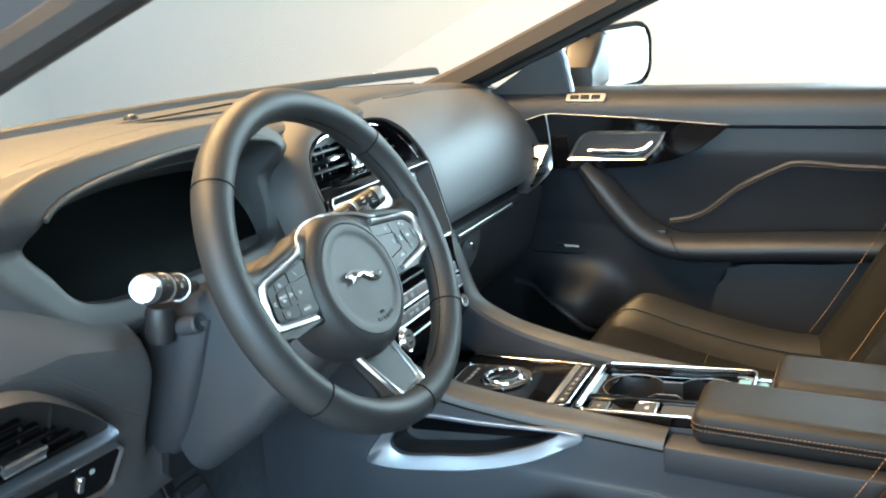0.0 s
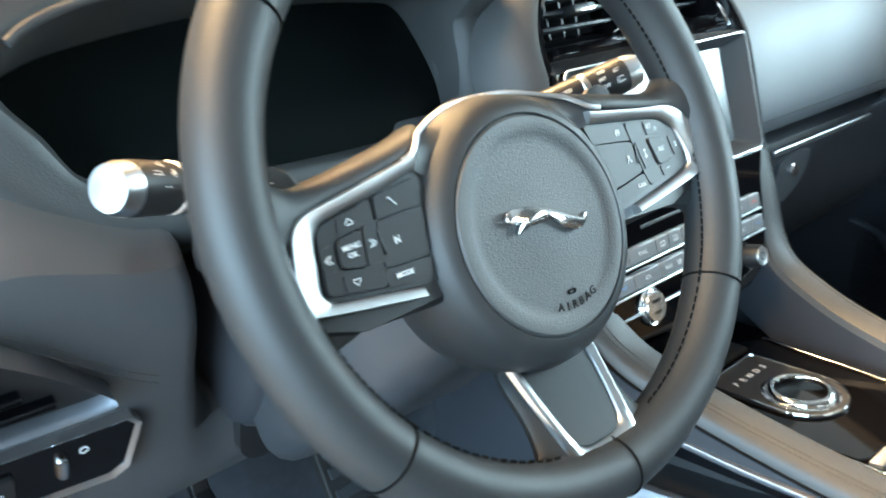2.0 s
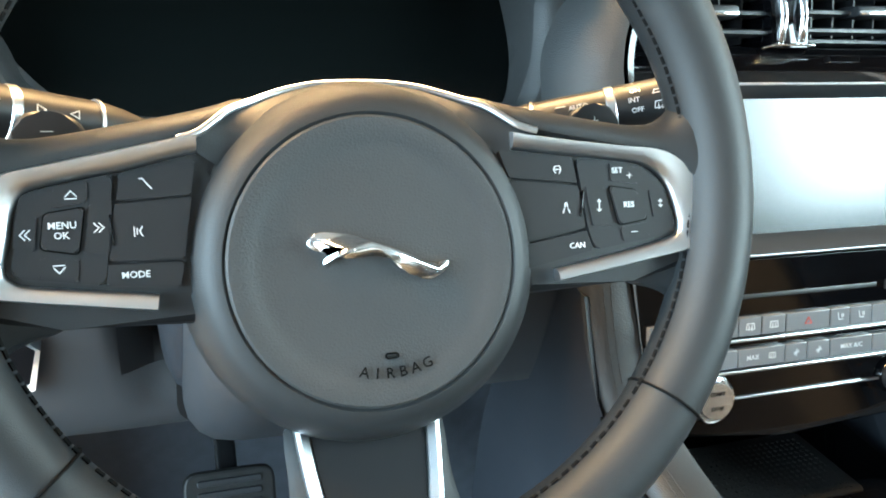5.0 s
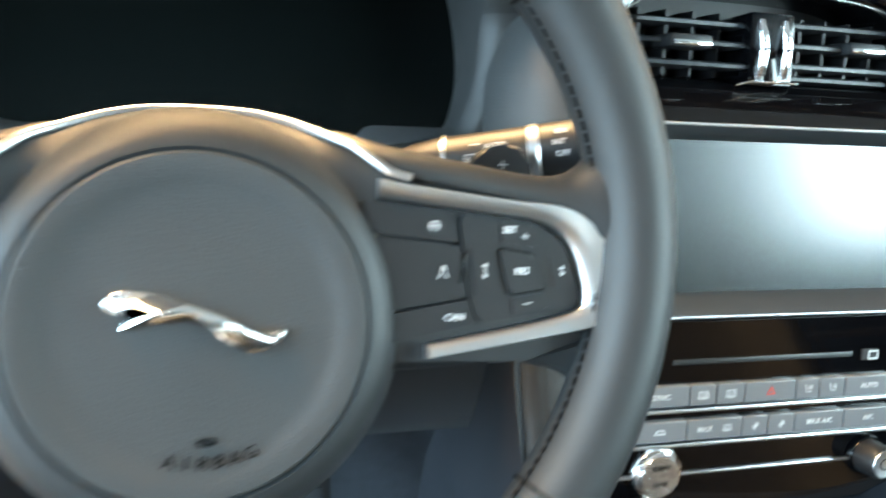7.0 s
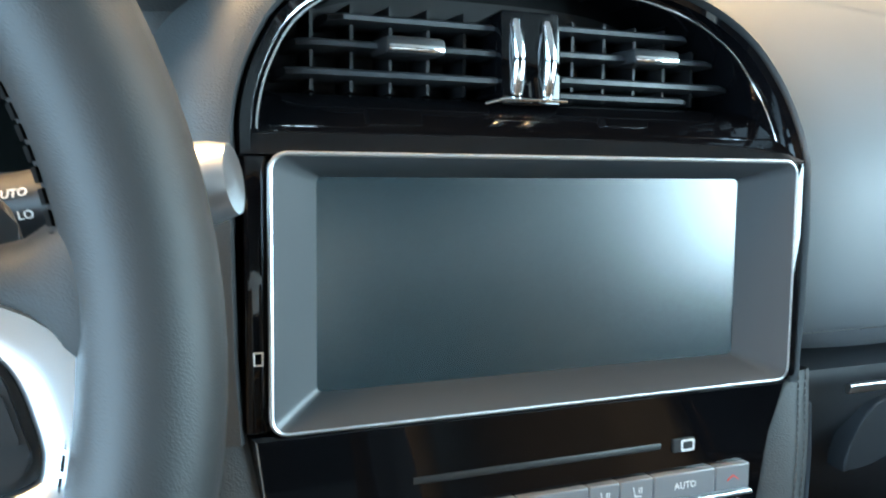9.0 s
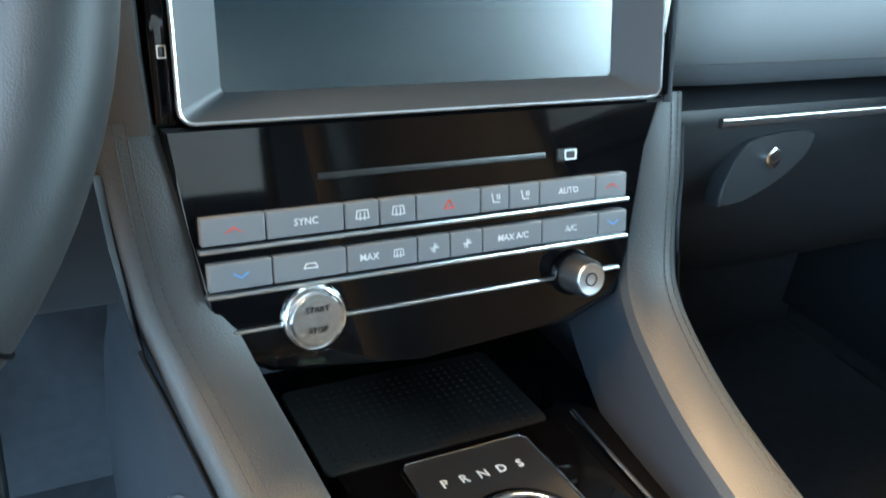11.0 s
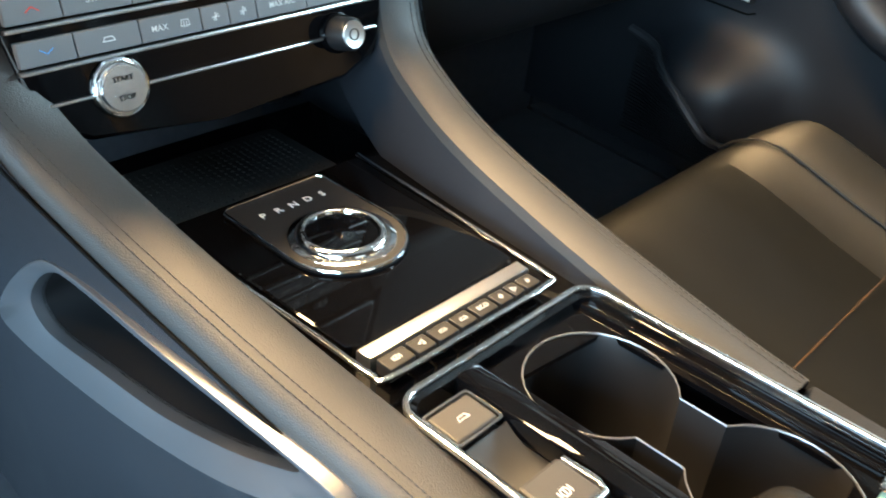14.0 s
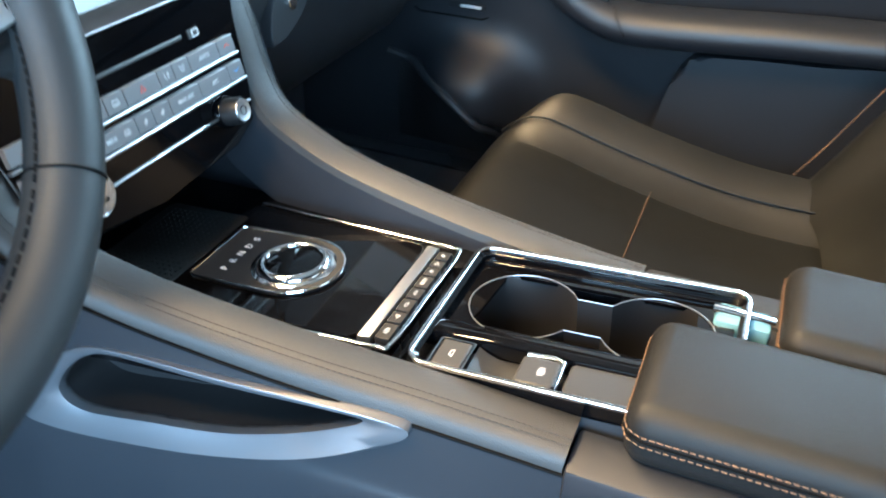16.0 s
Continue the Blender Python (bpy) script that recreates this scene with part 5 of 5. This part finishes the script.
def seat(cx, label, front, s, back=0.0, low=0.0):
    st = thing("front_seat", label, "car seat", "front seats")
    """front: where the cushion ends. back: how far the backrest stands ahead of its usual place. low: how far the cushion is let down."""
    prof = [(front - 0.02, 0.12), (front + 0.012, 0.20), (front + 0.010, 0.262), (front - 0.02, 0.298), (front - 0.07, 0.302), (front - 0.18, 0.274), (front - 0.32, 0.248), (front - 0.46, 0.246), (front - 0.52, 0.25)]
    prof = [(v[0], v[1] - low) for v in spline([(*p, 0) for p in prof], 3)]
    rows = []
    for u in (-0.25, -0.235, -0.20, -0.155, -0.13, -0.06, 0.0, 0.06, 0.13, 0.155, 0.20, 0.235, 0.25):
        a = abs(u)
        bol = 0.062 * max(0, min(1, (a - 0.135) / 0.06)) - 0.07 * max(0, (a - 0.20) / 0.05)
        groove = -0.014 if 0.125 < a < 0.14 else 0.0
        shrink = 0.05 * max(0.0, (a - 0.15) / 0.1) ** 2
        rows.append([Vector((cx + u, y - shrink, z + (bol + groove) * max(0.0, min(1, (front + 0.0 - y) / 0.06)))) for y, z in prof])
    subdivide(part("cushion", loft(rows), SEAT, st, "black leather seat cushion"), 1)
    for u in (-0.132, 0.132):
        path = [(cx + u, y, z - 0.004) for y, z in prof[8:]]
        stitches([(cx + u + 0.006, y, z - 0.001) for y, z in prof[9:]], 0.005, 0.0036, THREAD, st, w=0.0006)
    for k in (3, 9):
        part("piping", sweep([rows[k][q] + Vector((0, 0, 0.003)) for q in range(8, len(prof))], circle(0.0016, 8)), SEAT, st)
    for k in (1, 11):
        part("piping", sweep([rows[k][q] + Vector((0, 0, 0.002)) for q in range(7, len(prof))], circle(0.0016, 8)), SEAT, st)
    # cross seam
    stitches([(cx - 0.12 + 0.24 * k / 10, front - 0.22, 0.2675 - low) for k in range(11)], 0.005, 0.0036, THREAD, st, w=0.0006)
    part("seat_base", block((cx - 0.22, front - 0.50, 0.04), (cx + 0.22, front - 0.04, 0.20 - low), 0.03), HARD, st)
    # backrest
    bm = bmesh.new()
    rows = []
    lean = radians(24)
    for u in (-0.25, -0.245, -0.22, -0.17, -0.14, -0.06, 0.0, 0.06, 0.14, 0.17, 0.22, 0.245, 0.25):
        a = abs(u)
        bol = 0.07 * max(0, min(1, (a - 0.13) / 0.07)) - 0.09 * max(0, (a - 0.215) / 0.035)
        row = []
        for h, d in ((-0.02, 0.02), (0.05, 0.012), (0.15, 0.006), (0.30, 0.0), (0.45, 0.004), (0.56, 0.012), (0.62, -0.03), (0.60, -0.10), (0.3, -0.12), (0.0, -0.12)):
            k = 1 if d > -0.02 else 0
            w = 1 - 0.15 * max(0, h - 0.35) / 0.27
            row.append(Vector((cx + u * w, front + back - 0.46 - h * math.sin(lean) + (d + bol * k) * math.cos(lean), 0.26 + h * math.cos(lean) + (d + bol * k) * math.sin(lean))))
        rows.append(row)
    subdivide(part("backrest", loft(rows), SEAT, st, "black leather backrest with side bolsters"), 1)
    for u in (-0.205, 0.205):
        stitches([rows[2 if u < 0 else 10][k] + Vector((0, 0.002, 0.002)) for k in range(0, 6)], 0.006, 0.004, THREAD, st, up=(0, 1, 0.4), w=0.0008)
    part("headrest", block((cx - 0.13, front + back - 0.86, 0.86), (cx + 0.13, front + back - 0.75, 1.05), 0.04, seg=3), SEAT, st)
    part("buckle", block((cx - s * 0.27 - 0.012, front - 0.46, 0.22), (cx - s * 0.27 + 0.012, front - 0.42, 0.34), 0.006), DARK, st)


seat(0.375, "black leather passenger seat with tan stitching", 0.02, 1)
seat(-0.375, "black leather driver seat with tan stitching", -0.045, -1, 0.035, 0.02)

# ---- passenger door ----


DOOR = [(0.06, 0.835), (0.30, 0.828), (0.42, 0.818), (0.50, 0.797), (0.575, 0.774), (0.60, 0.768), (0.652, 0.767), (0.660, 0.753), (0.700, 0.755), (0.720, 0.768), (0.731, 0.790), (0.732, 0.86)]


def door_x(y, z):
    """Where the door lining stands at (y, z)."""
    x = float(np.interp(z, [p[0] for p in DOOR], [p[1] for p in DOOR]))
    behind = (z - 0.207) - 0.566 * (y - 0.166)
    rise = max(0.0, min(1.0, behind / 0.014 + 0.5))
    x -= (0.045 + 0.040 * rise) * math.exp(-(((abs(y - 0.165)) / 0.088) ** 3 + (abs(z - 0.215) / 0.082) ** 3))
    return x


def passenger_door():
    dr = thing("passenger_door", "closed charcoal passenger door with piano black trim", "car door")
    zs = [0.08 + 0.01 * k for k in range(57)] + [0.651, 0.655, 0.660, 0.68, 0.70, 0.712, 0.722, 0.729, 0.7315, 0.732]
    rows = []
    for y in [0.50 - 0.01 * k for k in range(51)] + [-0.03 * k for k in range(1, 34)] + [-1.0]:
        rows.append([Vector((door_x(y, z), y, z)) for z in zs])
    part("lining", loft(rows), DOORTRIM, dr, "charcoal soft-touch door lining")
    part("door_shell", block((0.862, -1.0, 0.0), (0.93, 0.56, 0.728), 0.01), PAINT, dr)
    dm = axes((0, -1, 0), (0, 0, 1), (-1, 0, 0), (0.768, 0, 0))
    trim = [(-0.40, 0.640), (-0.30, 0.656), (-0.255, 0.668), (-0.215, 0.681), (-0.19, 0.684), (0.0, 0.674), (0.189, 0.660), (0.165, 0.638), (0.131, 0.611), (0.085, 0.589), (0.026, 0.573), (-0.06, 0.564), (-0.204, 0.560), (-0.40, 0.552)]
    part("gloss_trim", prism(trim, -0.03, 0.016, dm, 0.002), GLOSS, dr, "piano black trim panel")
    part("trim_line", sweep([dm @ Vector((u, v, 0.0165)) for u, v in trim[1:7]], circle(0.0009, 6)), POCKET, dr)
    part("trim_joint", sweep([dm @ Vector(p) for p in ((-0.203, 0.680, 0.017), (-0.196, 0.63, 0.017), (-0.192, 0.566, 0.017))], circle(0.0011, 6), up=(0, 1, 0)), SATIN, dr)
    # handle
    ho = [(-0.150, 0.587), (-0.142, 0.604), (-0.121, 0.636), (-0.083, 0.646), (0.046, 0.645), (0.058, 0.640), (0.048, 0.618), (0.022, 0.590), (0.005, 0.585), (-0.140, 0.582)]
    so = [(v[0], v[1]) for v in spline([(*p, 0) for p in ho], 3, True)]
    si = [(-0.045 + (x + 0.045) * 0.93, 0.614 + (y - 0.614) * 0.84) for x, y in so]
    hb = part("handle_bezel", ring(so, si, 0.010, 0.022, dm, 0.006, 0.019), SATIN, dr, "satin silver handle bezel")
    part("handle_cup", prism(si, 0.006, 0.0170, dm), DARK, hb)
    part("handle_lever", sweep([dm @ Vector(p) for p in ((-0.105, 0.601, 0.020), (-0.07, 0.602, 0.026), (0.0, 0.603, 0.026), (0.020, 0.609, 0.024), (0.034, 0.622, 0.018))], rrect(0.012, 0.013, 0.004)), CHROME, hb, "chrome pull lever")
    sm = axes((0, -1, 0), (0.62, 0, 0.78), (-0.78, 0, 0.62), (0.763, 0, 0.716))
    sw = part("sill_switch", prism(rrect(0.088, 0.020, 0.005, -0.115, 0.0), -0.004, 0.003, sm, 0.001), SATIN, dr, "satin silver sill switch plate")
    for k in range(3):
        part("sill_button", prism(rrect(0.020, 0.011, 0.001, -0.140 + 0.024 * k, 0.0), 0.0, 0.005, sm, 0.001), BUTTON, sw)
    # armrest that curves down from the trim and runs back
    path = spline([(0.775, 0.120, 0.570), (0.772, 0.095, 0.540), (0.768, 0.045, 0.478), (0.765, -0.01, 0.425), (0.765, -0.08, 0.395), (0.767, -0.18, 0.396), (0.770, -0.37, 0.410), (0.775, -0.70, 0.425), (0.775, -1.0, 0.43)], 5)
    rows = []
    for i, p in enumerate(path):
        w = min(1.0, 0.45 + i / 14)
        t = (path[min(i + 1, len(path) - 1)] - path[max(i - 1, 0)]).normalized()
        u = Vector((1, 0, 0)).cross(t).normalized()
        u = u if u.z > 0 else -u
        rows.append([p + Vector((0.044 * math.cos(a) * (1.0 if math.cos(a) < 0 else 1.3), 0, 0)) + u * (0.030 * w * math.sin(a)) for a in (2 * math.pi * k / 14 for k in range(14))])
    part("armrest", loft(rows, True, True), DOORTRIM, dr, "padded charcoal armrest")
    part("armrest_seam", sweep([Vector((0.724, -0.078, 0.426)), Vector((0.7195, -0.086, 0.410)), Vector((0.7205, -0.100, 0.385))], circle(0.001, 6), up=(1, 0, 0)), ENGRAVED, dr)
    part("pull_clip", block((0.740, -0.066, 0.424), (0.756, -0.040, 0.433), 0.002), DARK, dr)
    pipe = [Vector((door_x(v.y, v.z) - 0.004, v.y, v.z)) for v in spline([(0, -0.062, 0.440), (0, -0.13, 0.461), (0, -0.209, 0.526), (0, -0.285, 0.570), (0, -0.328, 0.583), (0, -0.462, 0.576), (0, -0.80, 0.576)], 5)]
    part("piping", sweep(pipe, circle(0.005, 8)), LEATHER, dr)
    stitches([p + Vector((-0.004, 0, -0.006)) for p in pipe], 0.005, 0.0035, THREAD, dr, up=(-1, 0, 0), w=0.0006)
    bm = axes((0, -1, 0), (0, 0, 1), (-1, 0, 0), (0.822, 0, 0))
    bd = part("door_badge", prism(rrect(0.062, 0.010, 0.001, -0.177, 0.3625), -0.01, 0.004, bm, 0.0006), BUTTON, dr)
    part("badge_bar", prism(rrect(0.036, 0.0045, 0.0004, -0.170, 0.3625), 0.004, 0.0046, bm), PRINT, bd)
    part("badge_line", sweep([bm @ Vector((u, v, 0.001)) for u, v in ((-0.27, 0.348), (-0.262, 0.342), (-0.15, 0.343), (-0.14, 0.348))], circle(0.0014, 6)), ENGRAVED, dr)
    # speaker grille with its raised rim
    rim = [Vector((door_x(v.y, v.z + 0.006) - 0.003, v.y, v.z)) for v in spline([(0, 0.32, 0.262), (0, 0.234, 0.249), (0, 0.200, 0.241), (0, 0.170, 0.226), (0, 0.135, 0.196), (0, 0.105, 0.160), (0, 0.085, 0.110)], 6)]
    part("speaker_rim", sweep(rim, circle(0.007, 8)), HARD, dr)
    for i in range(26):
        v = 0.105 + 0.0055 * i
        y1 = 0.115 + max(0.0, (v - 0.130)) * 1.05
        path = [Vector((door_x(y1 + (0.30 - y1) * q / 5, v) - 0.002, y1 + (0.30 - y1) * q / 5, v)) for q in range(6)]
        part("grille_bar", sweep(path, [(-0.0012, -0.0012), (-0.0012, 0.0012), (0.0012, 0.0012), (0.0012, -0.0012)]), DARK, dr, smooth=False)
    part("map_pocket", prism([(v[0], v[1]) for v in spline([(0.150, 0.09, 0), (0.150, 0.198, 0), (0.172, 0.310, 0), (0.196, 0.347, 0), (0.222, 0.359, 0), (0.38, 0.371, 0), (0.72, 0.385, 0), (0.74, 0.09, 0)], 4, True)], 0.0, 0.050, bm, 0.006), DOORTRIM, dr)
    part("sail_panel", prism([(-0.42, 0.70), (-0.155, 0.725), (-0.170, 0.800), (-0.185, 0.835), (-0.33, 0.735)], 0.0, 0.014, axes((0, -1, 0), (0, 0, 1), (-1, 0, 0), (0.79, 0, 0)), 0.003), DARK, dr)
    part("sail_trim", sweep([(0.785, 0.155, 0.727), (0.787, 0.172, 0.800), (0.787, 0.188, 0.840)], rrect(0.010, 0.016, 0.003)), POCKET, dr)
    return dr


passenger_door()


def wing_mirror():
    w = thing("wing_mirror", "black wing mirror reflecting the white showroom", "wing mirror")
    m = axes((0.83, -0.55, 0.06), (-0.05, 0.0, 1.0), (-0.55, -0.83, -0.03), (1.022, 0.112, 0.785))
    rows = [[m @ Vector((x * f - 0.006, y * f, z)) for x, y in rrect(0.205, 0.150, 0.050)] for z, f in ((0.006, 0.97), (0.004, 1.0), (-0.02, 1.03), (-0.06, 0.95), (-0.09, 0.70), (-0.105, 0.35))]
    part("housing", loft(rows, True, True), DARK, w)
    part("mirror_rim", ring(rrect(0.214, 0.158, 0.052, -0.004, 0.0), rrect(0.180, 0.132, 0.044, 0.004, 0.0), -0.01, 0.010, m, -0.01, 0.006), GLOSS, w)
    part("mirror_glass", prism(rrect(0.182, 0.134, 0.044, 0.004, 0.0), 0.0, 0.008, m, 0.001), MIRROR, w, "bright mirror glass")
    rows = [[Vector((x, y, z)) for y, z in rrect(dy, dz, 0.018, 0.165, cz)] for x, dy, dz, cz in ((0.86, 0.075, 0.06, 0.745), (0.90, 0.085, 0.095, 0.765), (0.945, 0.09, 0.125, 0.783), (0.985, 0.085, 0.13, 0.786))]
    part("arm", loft(rows, True, True), DARK, w, "black mirror arm")


wing_mirror()

# ---- body shell ----


def shell():
    for s in (-1, 1):
        p = thing("a_pillar", "cloth-trimmed windscreen pillar", "pillar", "pillars", "structure")
        path = spline([(s * 0.765, 0.60, 0.69), (s * 0.750, 0.40, 0.765), (s * 0.730, 0.20, 0.850), (s * 0.705, 0.0, 0.935), (s * 0.670, -0.25, 1.035), (s * 0.63, -0.55, 1.130), (s * 0.60, -0.85, 1.190), (s * 0.58, -1.3, 1.21)], 5)
        part("pillar_trim", sweep(path, [(-0.045, -0.012), (-0.040, 0.018), (0.0, 0.030), (0.040, 0.018), (0.045, -0.012), (0.0, -0.024)]), CLOTH if s > 0 else HARD, p)
        part("door_seal", sweep([q + Vector((s * 0.045, -0.015, -0.022)) for q in path], circle(0.012, 8)), RUBBER, p)
    roof = [[Vector((x, y, z + 0.05 * (1 - (x / 0.66) ** 2))) for x in (-0.66, -0.4, 0, 0.4, 0.66)] for y, z in ((-0.50, 1.135), (-0.85, 1.20), (-1.3, 1.22), (-1.9, 1.16))]
    r = thick(part("roof", loft(roof), HEADLINER, None, "dark cloth headliner under the car roof", kind="structure"), 0.03)
    r["category"] = "roof"
    # windscreen
    rows = []
    for x in (-0.72, -0.4, 0.0, 0.4, 0.72):
        b = 0.86 - 0.20 * (x / 0.72) ** 2
        rows.append([Vector((x * (1 - 0.16 * k), b + (-0.50 - b) * k, 0.765 + 0.405 * k + 0.05 * math.sin(math.pi * k))) for k in (0, 0.125, 0.25, 0.375, 0.5, 0.625, 0.75, 0.875, 1)])
    g = thick(part("windscreen", loft(rows), CLEAR, None, "clear windscreen glass", kind="structure"), 0.004)
    g["category"] = "window"
    g.visible_shadow = False
    rows = [[Vector((x, 0.715 - 0.20 * (x / 0.76) ** 2 + dy, z)) for dy, z in ((-0.010, 0.770), (-0.006, 0.783), (0.0, 0.787), (0.012, 0.788), (0.03, 0.782), (0.185, 0.76))] for x in (0.08 * k - 0.80 for k in range(21))]
    ob = part("scuttle", loft(rows), RUBBER, None, "black windscreen base seal", kind="structure")
    ob["category"] = "trim"
    ob = part("bonnet", loft([[Vector((x, y, z - 0.06 * (x / 0.8) ** 2)) for y, z in ((0.86, 0.755), (1.2, 0.72), (1.7, 0.62), (1.9, 0.3))] for x in (-0.8, -0.4, 0, 0.4, 0.8)]), PAINT, None, "dark painted bonnet", kind="structure")
    ob["category"] = "bonnet"
    for nm, lo, hi, mat, lab in (("car_floor", (-0.82, -1.9, 0.0), (0.86, 0.62, 0.04), CARPET, "charcoal carpeted car floor"), ("bulkhead", (-0.82, 0.50, 0.04), (0.86, 0.54, 0.74), CARPET, "carpeted footwell bulkhead"), ("rear_panel", (-0.78, -1.9, 0.04), (0.80, -1.85, 0.80), HARD, "dark rear cabin panel"), ("side_sill", (-0.86, -1.9, -0.10), (-0.76, 0.55, 0.06), PAINT, "dark painted door sill")):
        o = part(nm, block(lo, hi, 0.005), mat, None, lab, kind="structure")
        o["category"] = "car body"
    o = part("rear_bench", block((-0.68, -1.75, 0.05), (0.68, -1.15, 0.42), 0.05, seg=3), LEATHER, None, "black leather rear bench")
    o["category"] = "car seat"
    for s in (-1, 1):
        o = part("b_pillar", block((s * 0.70 - 0.05, -0.95, 0.05), (s * 0.70 + 0.05, -0.80, 1.26), 0.02), HARD, None, "dark trimmed centre door pillar", kind="structure")
        o["category"] = "pillar"
    # footwell wall left
    o = part("kick_panel", block((-0.80, 0.22, 0.04), (-0.74, 0.52, 0.60), 0.01), HARD, None, "dark plastic footwell side panel", kind="structure")
    o["category"] = "trim"


shell()


def pedals():
    for x, w, h, nm in ((-0.405, 0.085, 0.065, "ribbed brake pedal"), (-0.27, 0.055, 0.14, "ribbed accelerator pedal")):
        p = thing("pedal", nm + " with black rubber pad", "pedal", "pedals")
        m = axes((1, 0, 0), (0, 0.5, 0.866), (0, -0.866, 0.5), (x, 0.36, 0.24))
        pad = part("pad", prism(rrect(w, h, 0.012), -0.01, 0.0, m, 0.003), RUBBER, p)
        for i in range(5):
            part("rib", prism(rrect(w * 0.7, h * 0.09, 0.002, 0, (i - 2) * h * 0.17), 0, 0.003, m, 0.001), HARD, pad)
        part("arm", sweep([m @ Vector((0, 0, -0.008)), m @ Vector((0, 0.06, -0.05)), m @ Vector((0, 0.22, -0.03))], rrect(0.012, 0.02, 0.003), up=(1, 0, 0)), DARK, p)


pedals()

o = part("light_sensor", revolve([(0.012, 0.0), (0.0115, 0.003), (0.008, 0.007), (0.001, 0.0085)], Matrix.Translation((-0.12, 0.55, 0.789)), 24), DARK, None, "small dark dome sensor on the dash top")
o["category"] = "sensor"
